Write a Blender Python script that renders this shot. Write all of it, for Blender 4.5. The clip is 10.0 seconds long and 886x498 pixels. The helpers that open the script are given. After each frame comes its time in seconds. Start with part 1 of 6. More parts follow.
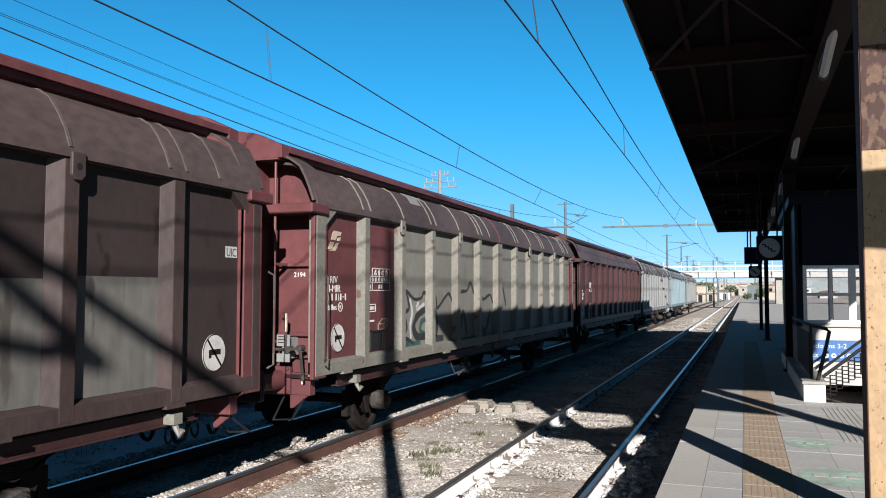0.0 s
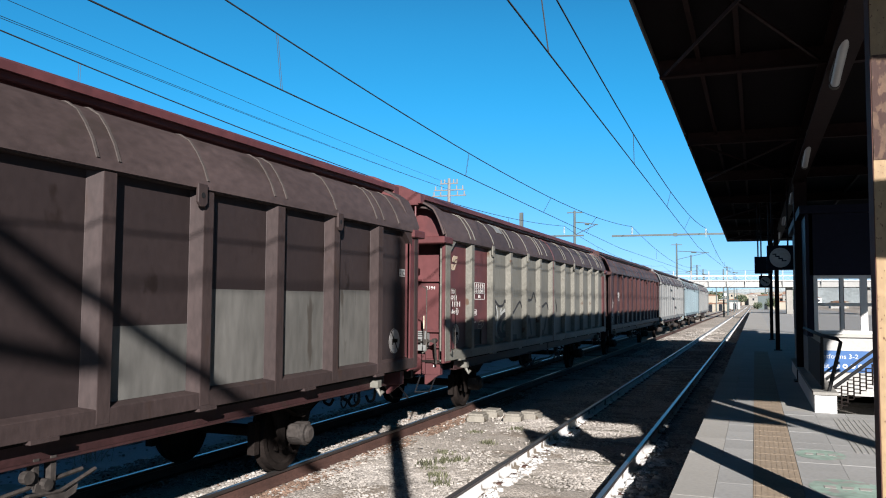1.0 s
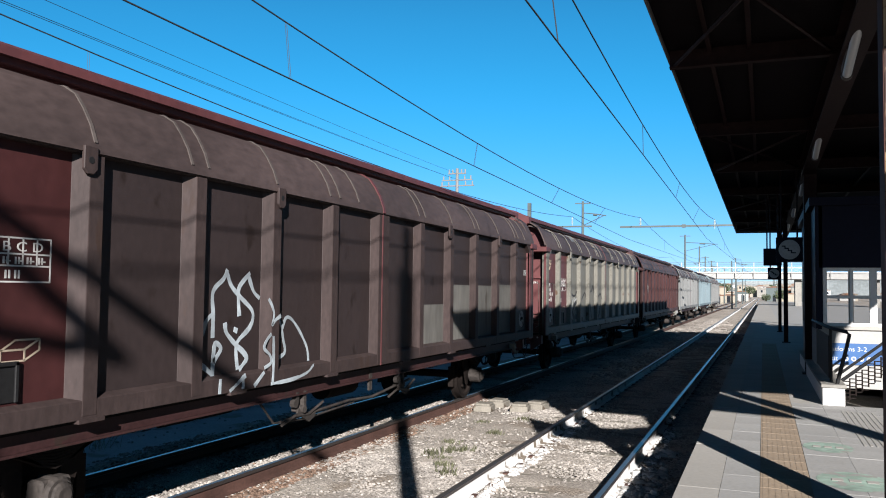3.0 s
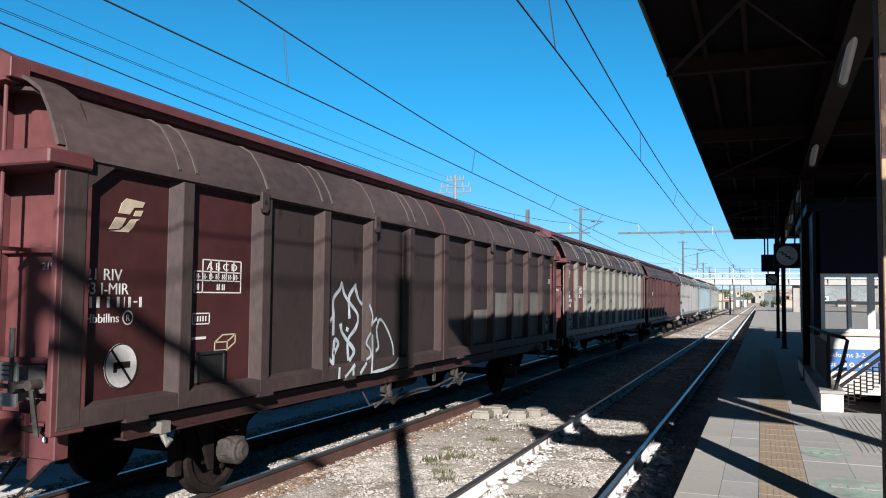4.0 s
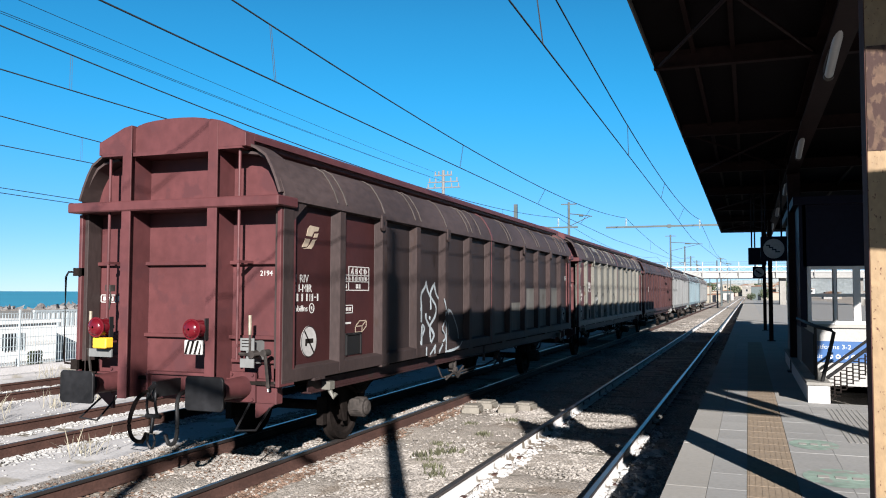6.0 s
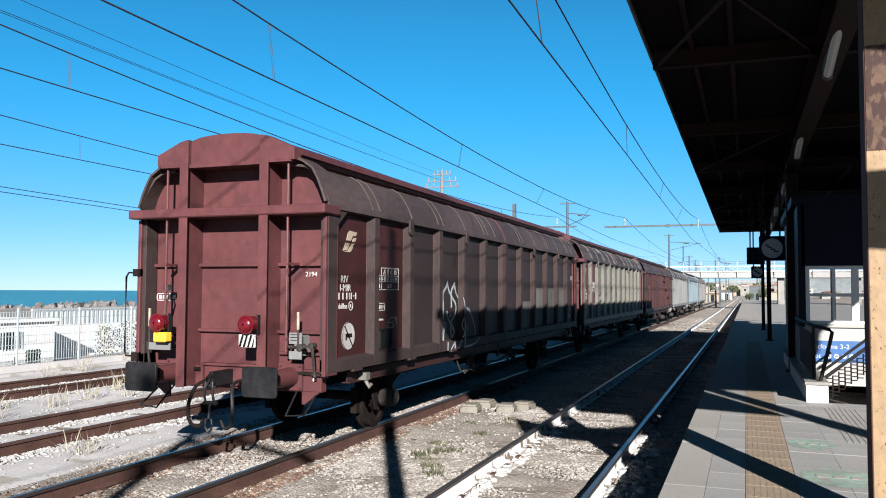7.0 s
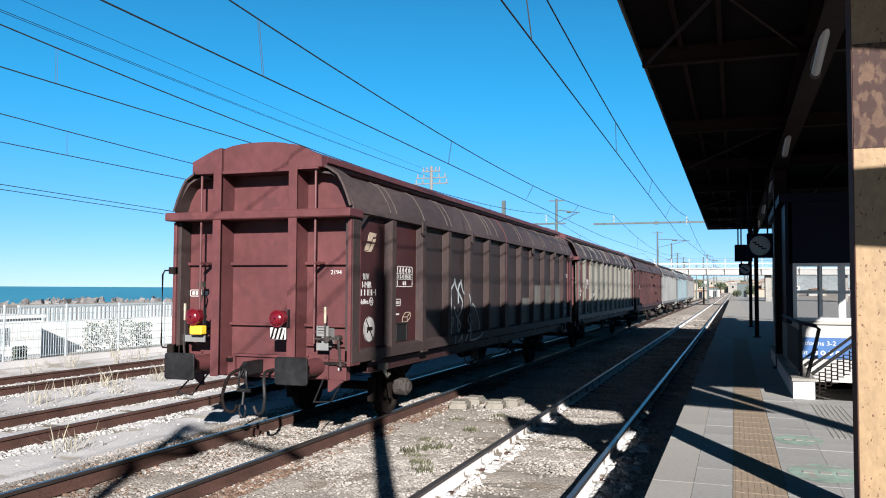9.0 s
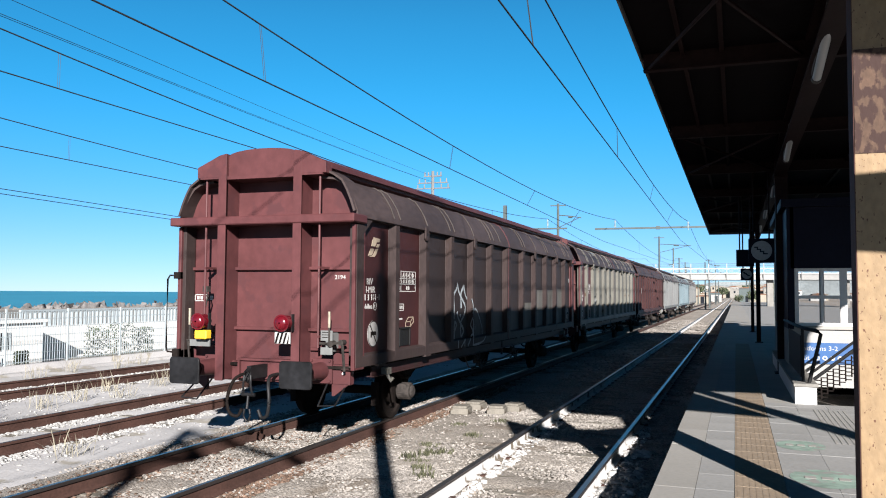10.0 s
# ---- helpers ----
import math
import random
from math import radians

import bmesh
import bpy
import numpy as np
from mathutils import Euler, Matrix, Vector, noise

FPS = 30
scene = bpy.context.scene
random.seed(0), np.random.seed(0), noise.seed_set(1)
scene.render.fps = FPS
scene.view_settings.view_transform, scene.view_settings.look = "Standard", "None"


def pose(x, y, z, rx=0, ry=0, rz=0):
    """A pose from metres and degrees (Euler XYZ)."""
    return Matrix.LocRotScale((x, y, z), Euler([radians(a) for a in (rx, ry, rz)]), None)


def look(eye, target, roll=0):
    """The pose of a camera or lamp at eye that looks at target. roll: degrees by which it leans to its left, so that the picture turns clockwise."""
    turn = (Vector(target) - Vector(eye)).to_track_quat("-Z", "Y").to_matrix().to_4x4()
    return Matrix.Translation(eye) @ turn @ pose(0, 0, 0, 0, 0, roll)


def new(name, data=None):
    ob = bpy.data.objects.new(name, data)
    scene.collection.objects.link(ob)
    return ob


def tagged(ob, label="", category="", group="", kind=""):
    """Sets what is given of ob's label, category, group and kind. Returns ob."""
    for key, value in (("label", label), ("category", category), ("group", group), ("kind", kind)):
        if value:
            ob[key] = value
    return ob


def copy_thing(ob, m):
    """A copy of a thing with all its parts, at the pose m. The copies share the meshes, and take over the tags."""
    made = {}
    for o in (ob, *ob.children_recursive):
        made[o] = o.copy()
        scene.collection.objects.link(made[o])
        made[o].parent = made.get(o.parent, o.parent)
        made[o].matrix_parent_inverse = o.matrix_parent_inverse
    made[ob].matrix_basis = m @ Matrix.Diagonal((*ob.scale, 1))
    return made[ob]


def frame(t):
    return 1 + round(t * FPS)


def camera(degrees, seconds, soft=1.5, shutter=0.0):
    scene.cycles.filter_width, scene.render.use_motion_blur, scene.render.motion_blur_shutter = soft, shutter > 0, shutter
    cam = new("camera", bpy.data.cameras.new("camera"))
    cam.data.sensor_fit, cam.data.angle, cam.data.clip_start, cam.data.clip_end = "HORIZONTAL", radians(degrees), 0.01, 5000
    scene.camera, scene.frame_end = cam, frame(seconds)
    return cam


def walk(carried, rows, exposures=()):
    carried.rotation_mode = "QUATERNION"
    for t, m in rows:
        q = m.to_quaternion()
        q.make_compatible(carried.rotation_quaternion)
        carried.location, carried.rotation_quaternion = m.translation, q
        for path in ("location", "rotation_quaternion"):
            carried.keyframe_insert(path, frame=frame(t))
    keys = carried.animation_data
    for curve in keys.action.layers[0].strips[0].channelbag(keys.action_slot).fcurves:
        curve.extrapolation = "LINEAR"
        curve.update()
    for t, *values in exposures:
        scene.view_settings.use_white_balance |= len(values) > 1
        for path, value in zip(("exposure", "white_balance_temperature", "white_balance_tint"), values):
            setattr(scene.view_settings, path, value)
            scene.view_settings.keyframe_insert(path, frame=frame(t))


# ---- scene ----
import itertools

cam = camera(57.28, 10.0, soft=1.05)
PATH = [
    (0.0, 0.0117, -0.0003, 2.1234, 20.361, 3.035, -0.080),
    (0.5, 0.0122, -0.0012, 2.1256, 20.313, 3.222, -0.157),
    (1.0, 0.0095, -0.0021, 2.1248, 20.980, 3.607, -0.357),
    (1.5, 0.0088, -0.0012, 2.1281, 21.664, 3.717, -0.079),
    (2.0, 0.0064, 0.0018, 2.1257, 21.786, 3.357, -0.343),
    (2.5, 0.0046, 0.0036, 2.1237, 21.498, 2.746, -0.700),
    (4.0, 0.0089, -0.0015, 2.1283, 21.381, 3.364, -0.586),
    (4.5, 0.0079, -0.0011, 2.1262, 21.058, 3.206, -0.496),
    (5.0, 0.0080, -0.0009, 2.1264, 20.991, 3.259, -0.351),
    (5.5, 0.0054, -0.0009, 2.1261, 20.674, 3.074, -0.167),
    (7.0, -0.0001, 0.0011, 2.1243, 20.480, 2.987, -0.251),
    (7.5, -0.0020, 0.0009, 2.1235, 20.350, 2.745, -0.427),
    (8.0, -0.0008, 0.0020, 2.1251, 19.995, 2.918, -0.377),
    (8.5, -0.0027, 0.0018, 2.1228, 19.929, 2.826, -0.149),
    (9.0, -0.0028, 0.0013, 2.1237, 19.717, 2.761, -0.311),
    (9.5, -0.0006, 0.0005, 2.1242, 19.769, 2.957, -0.373),
    (10.0, -0.0000, 0.0000, 2.1240, 19.823, 3.101, -0.351),
]
walk(cam, [(t, pose(x, y, z, 90 + pitch, roll, yaw)) for t, x, y, z, yaw, pitch, roll in PATH])

# ---- light ----
SUN_AZ, SUN_EL = 25.5, 20.0          # the light runs 25.5 degrees to the left of +y
scene.view_settings.exposure = 1.85
world = bpy.data.worlds.new("sky")
scene.world = world
world.use_nodes = True
wn = world.node_tree.nodes
sky = wn.new("ShaderNodeTexSky")
sky.sky_type, sky.sun_disc = "NISHITA", False
sky.sun_elevation, sky.sun_rotation = radians(SUN_EL), radians(180 - SUN_AZ)
sky.air_density, sky.dust_density, sky.ozone_density, sky.altitude = 0.6, 0.0, 1.5, 0
wn["Background"].inputs["Strength"].default_value = 0.0267
tint = wn.new("ShaderNodeMix")          # clean sea air: less red, more blue
tint.data_type, tint.blend_type = "RGBA", "MULTIPLY"
tint.inputs[0].default_value = 1.0
geo = wn.new("ShaderNodeTexCoord")
sep = wn.new("ShaderNodeSeparateXYZ")
rise = wn.new("ShaderNodeMapRange")      # paler towards the horizon, deep blue above
rise.interpolation_type = "SMOOTHSTEP"
rise.inputs["From Min"].default_value, rise.inputs["From Max"].default_value = -0.02, 0.26
hue = wn.new("ShaderNodeMix")
hue.data_type = "RGBA"
hue.inputs[6].default_value, hue.inputs[7].default_value = (0.67, 0.84, 1.21, 1), (0.23, 1.43, 1.72, 1)
world.node_tree.links.new(geo.outputs["Generated"], sep.inputs[0])
world.node_tree.links.new(sep.outputs["Z"], rise.inputs["Value"])
world.node_tree.links.new(rise.outputs["Result"], hue.inputs[0])
zen = wn.new("ShaderNodeMapRange")       # the sky darkens smoothly up to the zenith
zen.interpolation_type = "SMOOTHSTEP"
zen.inputs["From Min"].default_value, zen.inputs["From Max"].default_value = 0.30, 0.64
deep = wn.new("ShaderNodeMix")
deep.data_type = "RGBA"
deep.inputs[7].default_value = (0.25, 0.19, 0.27, 1)
world.node_tree.links.new(sep.outputs["Z"], zen.inputs["Value"])
world.node_tree.links.new(zen.outputs["Result"], deep.inputs[0])
world.node_tree.links.new(hue.outputs[2], deep.inputs[6])
world.node_tree.links.new(deep.outputs[2], tint.inputs[7])
world.node_tree.links.new(sky.outputs["Color"], tint.inputs[6])
world.node_tree.links.new(tint.outputs[2], wn["Background"].inputs["Color"])
sun_data = bpy.data.lights.new("sun", "SUN")
sun_data.energy, sun_data.angle, sun_data.color = 5.0, radians(0.5), (1.0, 0.955, 0.93)
sun = new("sun", sun_data)
SD = Vector((-math.sin(radians(SUN_AZ)) * math.cos(radians(SUN_EL)), math.cos(radians(SUN_AZ)) * math.cos(radians(SUN_EL)), -math.sin(radians(SUN_EL))))
sun.matrix_world = look((20, -40, 30), Vector((20, -40, 30)) + SD)

# ---- materials ----
def surface(name, base, rough=0.7, metal=0.0, spread=0.25, fine=30.0, broad=1.2, bump=0.15, stain=None, stain_at=0.62, coord="Object", stretch=(1, 1, 1), random_tint=0.0, emit=0.0, island=0.0, pebbles=0.0, spec=0.2):
    m = bpy.data.materials.new(name)
    m.use_nodes = True
    nt = m.node_tree
    N, L = nt.nodes, nt.links
    p = N["Principled BSDF"]
    tc = N.new("ShaderNodeTexCoord")
    mp = N.new("ShaderNodeMapping")
    mp.inputs["Scale"].default_value = stretch
    L.new(tc.outputs[coord], mp.inputs["Vector"])
    def noise_tex(scale, detail):
        n = N.new("ShaderNodeTexNoise")
        n.inputs["Scale"].default_value, n.inputs["Detail"].default_value = scale, detail
        L.new(mp.outputs["Vector"], n.inputs["Vector"])
        return n
    nf, nb = noise_tex(fine, 5), noise_tex(broad, 6)
    def mix(kind, a, b, fac):
        x = N.new("ShaderNodeMix")
        x.data_type, x.blend_type = "RGBA", kind
        for sock, v in (("Factor", fac), ("A", a), ("B", b)):
            i = next(s for s in x.inputs if s.name == sock and (s.type == "RGBA") == (sock != "Factor") and (sock != "Factor" or s.type == "VALUE"))
            if isinstance(v, bpy.types.NodeSocket):
                L.new(v, i)
            else:
                i.default_value = v
        return next(o for o in x.outputs if o.type == "RGBA")
    lo = tuple(c * (1 - spread) for c in base) + (1,)
    hi = tuple(min(1, c * (1 + spread)) for c in base) + (1,)
    rf = N.new("ShaderNodeMapRange")
    rf.inputs["From Min"].default_value, rf.inputs["From Max"].default_value = 0.3, 0.7
    L.new(nb.outputs["Fac"], rf.inputs["Value"])
    col = mix("MIX", lo, hi, rf.outputs["Result"])
    rg = N.new("ShaderNodeMapRange")
    rg.inputs["From Min"].default_value, rg.inputs["From Max"].default_value = 0.3, 0.7
    rg.inputs["To Min"].default_value, rg.inputs["To Max"].default_value = 1 - spread * 0.8, 1 + spread * 0.8
    L.new(nf.outputs["Fac"], rg.inputs["Value"])
    gcol = N.new("ShaderNodeCombineColor")
    for i in range(3):
        L.new(rg.outputs["Result"], gcol.inputs[i])
    col = mix("MULTIPLY", col, gcol.outputs["Color"], 1.0)
    if stain:
        ns = noise_tex(broad * 2.7, 8)
        rs = N.new("ShaderNodeMapRange")
        rs.inputs["From Min"].default_value, rs.inputs["From Max"].default_value = stain_at, stain_at + 0.06
        L.new(ns.outputs["Fac"], rs.inputs["Value"])
        col = mix("MIX", col, tuple(stain) + (1,), rs.outputs["Result"])
    if random_tint:
        oi = N.new("ShaderNodeObjectInfo")
        rr = N.new("ShaderNodeMapRange")
        rr.inputs["To Min"].default_value, rr.inputs["To Max"].default_value = 1 - random_tint, 1 + random_tint
        L.new(oi.outputs["Random"], rr.inputs["Value"])
        c2 = N.new("ShaderNodeCombineColor")
        for i in range(3):
            L.new(rr.outputs["Result"], c2.inputs[i])
        col = mix("MULTIPLY", col, c2.outputs["Color"], 1.0)
    if island:
        gi = N.new("ShaderNodeNewGeometry")
        ri = N.new("ShaderNodeMapRange")
        ri.inputs["To Min"].default_value, ri.inputs["To Max"].default_value = 1 - island, 1 + island * 0.6
        L.new(gi.outputs["Random Per Island"], ri.inputs["Value"])
        c3 = N.new("ShaderNodeCombineColor")
        for i in range(3):
            L.new(ri.outputs["Result"], c3.inputs[i])
        col = mix("MULTIPLY", col, c3.outputs["Color"], 1.0)
    if pebbles:
        vo = N.new("ShaderNodeTexVoronoi")
        vo.inputs["Scale"].default_value = pebbles
        L.new(mp.outputs["Vector"], vo.inputs["Vector"])
        sc = N.new("ShaderNodeSeparateColor")
        L.new(vo.outputs["Color"], sc.inputs["Color"])
        rp = N.new("ShaderNodeMapRange")
        rp.inputs["To Min"].default_value, rp.inputs["To Max"].default_value = 0.55, 1.3
        L.new(sc.outputs["Red"], rp.inputs["Value"])
        c4 = N.new("ShaderNodeCombineColor")
        for i in range(3):
            L.new(rp.outputs["Result"], c4.inputs[i])
        col = mix("MULTIPLY", col, c4.outputs["Color"], 0.75)
        pb = N.new("ShaderNodeBump")
        pb.inputs["Strength"].default_value, pb.inputs["Distance"].default_value, pb.invert = 0.9, 0.012, True
        L.new(vo.outputs["Distance"], pb.inputs["Height"])
        L.new(pb.outputs["Normal"], p.inputs["Normal"])
        bump = 0
    L.new(col, p.inputs["Base Color"])
    p.inputs["Roughness"].default_value, p.inputs["Metallic"].default_value = rough, metal
    p.inputs["Specular IOR Level"].default_value = spec
    if bump:
        b = N.new("ShaderNodeBump")
        b.inputs["Strength"].default_value, b.inputs["Distance"].default_value = bump, 0.01
        L.new(nf.outputs["Fac"], b.inputs["Height"])
        L.new(b.outputs["Normal"], p.inputs["Normal"])
    if emit:
        L.new(col, p.inputs["Emission Color"])
        p.inputs["Emission Strength"].default_value = emit
    return m

V = {}
def M(key, *a, **k):
    if key not in V:
        V[key] = surface(key, *a, **k)
    return V[key]

BROWN = M("brown_wagon_paint", (0.0175, 0.0124, 0.0122), 0.55, stain=(0.01075, 0.006878, 0.006018), spread=0.12, fine=14, broad=1.1, stretch=(1, 1, 0.7))
BROWN_FRAME = M("dusty_brown_frame_paint", (0.024, 0.0165, 0.0156), 0.62, spread=0.22, fine=25, broad=1.4, stretch=(1, 1, 0.4), stain=(0.02364, 0.01462, 0.01203))
BROWN_ROOF = M("weathered_brown_roof_paint", (0.0345, 0.0245, 0.0232), 0.6, spread=0.25, fine=14, broad=0.8, stretch=(1, 0.5, 1), stain=(0.02364, 0.01719, 0.01505))
RED = M("oxide_red_wagon_paint", (0.058, 0.0198, 0.0205), 0.5, spread=0.15, fine=9, broad=1.3, stretch=(1, 1, 0.8), stain=(0.049, 0.0178, 0.0190), stain_at=0.55)
RED_DARK = M("dark_red_panel_paint", (0.02665, 0.008596, 0.008596), 0.5, spread=0.15, fine=9, broad=1.3, stretch=(1, 1, 0.8))
GREY_PANEL = M("light_grey_panel_paint", (0.08454, 0.08282, 0.07227), 0.55, spread=0.15, fine=14, broad=0.9, stretch=(1, 1, 0.3), stain=(0.07052, 0.06344, 0.05287), stain_at=0.66)
GREY_PATCH = M("grey_overpainted_patch", (0.06908, 0.06673, 0.06123), 0.65, spread=0.2, fine=10, broad=1.3, stretch=(1, 1, 0.3), stain=(0.03439, 0.03009, 0.0258))
GREY_FRAME = M("grey_frame_paint", (0.09169, 0.08816, 0.07581), 0.55, spread=0.18, fine=20, broad=1.2, stain=(0.05287, 0.03525, 0.02468), stain_at=0.66)
MAROON = M("faded_maroon_paint", (0.02996, 0.01269, 0.01199), 0.55, spread=0.22, fine=14, broad=0.9, stretch=(1, 1, 0.4))
PALE = M("pale_grey_wagon_paint", (0.1028, 0.1051, 0.1028), 0.55, spread=0.12, fine=14, broad=0.9, stretch=(1, 1, 0.4))
PALE_BLUE = M("pale_blue_wagon_paint", (0.09389, 0.1229, 0.1342), 0.55, spread=0.12, fine=14, broad=0.9, stretch=(1, 1, 0.4))
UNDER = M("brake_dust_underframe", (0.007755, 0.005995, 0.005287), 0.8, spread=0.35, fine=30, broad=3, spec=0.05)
SOLE = M("sole_bar_red_brown", (0.02115, 0.008816, 0.008816), 0.6, spread=0.25, fine=20, broad=1.5, stain=(0.01762, 0.01057, 0.008816))
IRON = M("greasy_black_iron", (0.009459, 0.009459, 0.01031), 0.5, spread=0.4, fine=12, broad=2, metal=0.2)
AXLE = M("dusty_axle_box_iron", (0.022, 0.0185, 0.0165), 0.8, spread=0.35, fine=20, broad=5)
STEEL = M("worn_grey_steel", (0.04898, 0.04384, 0.03868), 0.55, spread=0.3, fine=22, broad=4, metal=0.3)
WHITE = M("white_marking_paint", (0.3241, 0.3197, 0.3066), 0.6, spread=0.1, fine=20, broad=3, bump=0.05)
DISC = M("dirty_white_disc_paint", (0.2355, 0.2276, 0.2198), 0.6, spread=0.15, fine=20, broad=3, bump=0.05)
CREAM = M("cream_logo_paint", (0.2331, 0.1908, 0.1441), 0.6, spread=0.1, fine=20, broad=3, bump=0.05)
SPRAY = M("white_spray_paint", (0.19, 0.215, 0.23), 0.6, spread=0.3, fine=9, broad=2, bump=0.03)
SPRAY_GREY = M("dull_grey_spray_paint", (0.2261, 0.2324, 0.2261), 0.6, spread=0.15, fine=9, broad=2, bump=0.03)
SPRAY_DARK = M("black_spray_paint", (0.01464, 0.01464, 0.01627), 0.6, spread=0.2, fine=9, broad=2, bump=0.03)
SPRAY_TEAL = M("teal_spray_paint", (0.01627, 0.04555, 0.03904), 0.6, spread=0.25, fine=9, broad=2, bump=0.03)
LENS_RED = M("red_lamp_lens", (0.06673, 0.00314, 0.00628), 0.18, spread=0.1, fine=40, broad=8, bump=0.1, spec=0.5)
YELLOW = M("yellow_lamp_case", (0.5004, 0.3062, 0.01766), 0.5, spread=0.1, fine=20, broad=4, spec=0.5)
BLACK = M("matt_black_paint", (0.006506, 0.006506, 0.006831), 0.6, spread=0.2, fine=20, broad=3)
RAIL_TOP = M("polished_rail_head", (0.1256, 0.1217, 0.1177), 0.30, metal=0.8, spread=0.12, fine=40, broad=2, bump=0.04, stretch=(1, 0.05, 1))
RAIL_RUST = M("dull_rail_head", (0.05577, 0.04647, 0.04182), 0.5, metal=0.4, spread=0.25, fine=30, broad=2, bump=0.05, stretch=(1, 0.1, 1))
RAIL_WHITE = M("whitewashed_rail_side", (0.471, 0.4671, 0.4592), 0.7, spread=0.10, fine=26, broad=1.5, stain=(0.1256, 0.1021, 0.0785), stain_at=0.57)
RAIL_BROWN = M("dark_worn_rail_head", (0.03925, 0.03297, 0.0314), 0.42, metal=0.5, spread=0.2, fine=30, broad=2, bump=0.05, stretch=(1, 0.05, 1))
RAIL_SIDE = M("rusty_rail_side", (0.043, 0.0215, 0.0165), 0.85, spread=0.3, fine=30, broad=2)
BALLAST = M("ballast_ground", (0.2551, 0.2292, 0.2002), 0.95, spread=0.16, fine=34, broad=0.35, bump=0.9, coord="Object", stain=(0.1845, 0.157, 0.1295), stain_at=0.58, pebbles=42.0, spec=0.05)
DUST = M("bleached_dusty_ground", (0.3376, 0.3297, 0.3258), 0.95, spread=0.14, fine=26, broad=0.5, bump=0.5, stain=(0.2398, 0.2233, 0.1943), stain_at=0.6, pebbles=0.0, spec=0.05)
STONE = M("pale_ballast_stone", (0.2, 0.183, 0.165), 0.9, spread=0.25, fine=14, broad=4.5, bump=0.2, island=0.35, spec=0.05)
STONE_SPLASH = M("whitewash_splashed_stone", (0.36, 0.355, 0.345), 0.9, spread=0.2, fine=14, broad=4.5, bump=0.2, island=0.4, stain=(0.15, 0.13, 0.11), stain_at=0.55, spec=0.05)
STONE_RUST = M("rust_stained_ballast", (0.1067, 0.07203, 0.05335), 0.9, spread=0.3, fine=14, broad=4.5, bump=0.2, island=0.5, spec=0.05)
STONE_WHITE = M("bright_ballast_stone", (0.2591, 0.2551, 0.2449), 0.9, spread=0.15, fine=14, broad=4.5, bump=0.2, island=0.35, spec=0.05)
SLEEPER = M("old_concrete_sleeper", (0.1248, 0.1144, 0.0971), 0.9, spread=0.2, fine=30, broad=3, stain=(0.06935, 0.05548, 0.04161), spec=0.05)
CONCRETE = M("weathered_concrete", (0.1525, 0.1456, 0.1317), 0.9, spread=0.18, fine=30, broad=1.2, bump=0.3, stain=(0.1041, 0.0971, 0.08666))
PAVING = M("grey_paving", (0.2, 0.198, 0.19), 0.85, spread=0.10, fine=24, broad=1.6, bump=0.25, random_tint=0.06, stain=(0.1431, 0.1403, 0.1345), stain_at=0.64)
COPING = M("pale_stone_coping", (0.2119, 0.2032, 0.186), 0.85, spread=0.08, fine=24, broad=1.2, bump=0.2, random_tint=0.05)
TACTILE = M("ochre_tactile_tile", (0.1947, 0.1517, 0.1088), 0.85, spread=0.14, fine=24, broad=1.5, bump=0.2, random_tint=0.06)
GREEN_MARK = M("faded_green_floor_marking", (0.167, 0.2237, 0.1868), 0.8, spread=0.2, fine=12, broad=3, stain=(0.1758, 0.1714, 0.1583), stain_at=0.55)
# Canopy sheet and steel are near black, to deepen the shade under the roof.
CANOPY_SHADE = M("shade_dark_canopy_sheet", (0.0032, 0.002, 0.0026), 0.8, spread=0.25, fine=10, broad=0.8, spec=0.05)
CANOPY_STEEL = M("shade_dark_brown_steel", (0.0135, 0.0072, 0.007), 0.6, spread=0.25, fine=14, broad=1.5, spec=0.05)
FASCIA = M("grey_canopy_fascia", (0.07157, 0.06831, 0.06831), 0.7, spread=0.15, fine=14, broad=1.5)
PILLAR = M("peeling_yellow_paint", (0.165, 0.111, 0.06), 0.6, spread=0.10, fine=30, broad=19.0, bump=0.3, stretch=(1, 1, 0.6), stain=(0.05867, 0.02401, 0.012), stain_at=0.63)
BAND_BROWN = M("patchy_brown_band", (0.055, 0.032, 0.021), 0.75, spread=0.25, fine=30, broad=6, bump=0.3, stretch=(1, 1, 0.6), stain=(0.02355, 0.01099, 0.008635), stain_at=0.46)
PATCHY_BROWN = M("patchy_brown", (0.03578, 0.01464, 0.01138), 0.8, spread=0.3, fine=26, broad=3, bump=0.3, stain=(0.02928, 0.01464, 0.01302))
PLASTER = M("white_plaster", (0.4804, 0.4745, 0.4564), 0.8, spread=0.05, fine=24, broad=1.0, bump=0.1)
PLASTER_OLD = M("old_white_plaster", (0.21, 0.207, 0.198), 0.85, spread=0.1, fine=24, broad=0.8, bump=0.15)
NAVY = M("dark_blue_wall_tile", (0.005855, 0.006506, 0.01366), 0.5, spread=0.15, fine=14, broad=1.0, spec=0.05)
BLUE_SIGN = M("blue_sign_enamel", (0.014, 0.055, 0.15), 0.35, spread=0.08, fine=14, broad=1.0, bump=0.03, spec=0.5)
TUBE = M("pale_lamp_tube", (0.2881, 0.2881, 0.2881), 0.35, spread=0.05, fine=20, broad=2, bump=0.0, spec=0.5)
WIRE = M("dark_copper_wire", (0.01627, 0.01789, 0.01952), 0.6, spread=0.1, fine=20, broad=2, bump=0)
INSUL = M("glass_insulator", (0.1923, 0.2308, 0.2198), 0.25, spread=0.1, fine=20, broad=2, bump=0, spec=0.5)
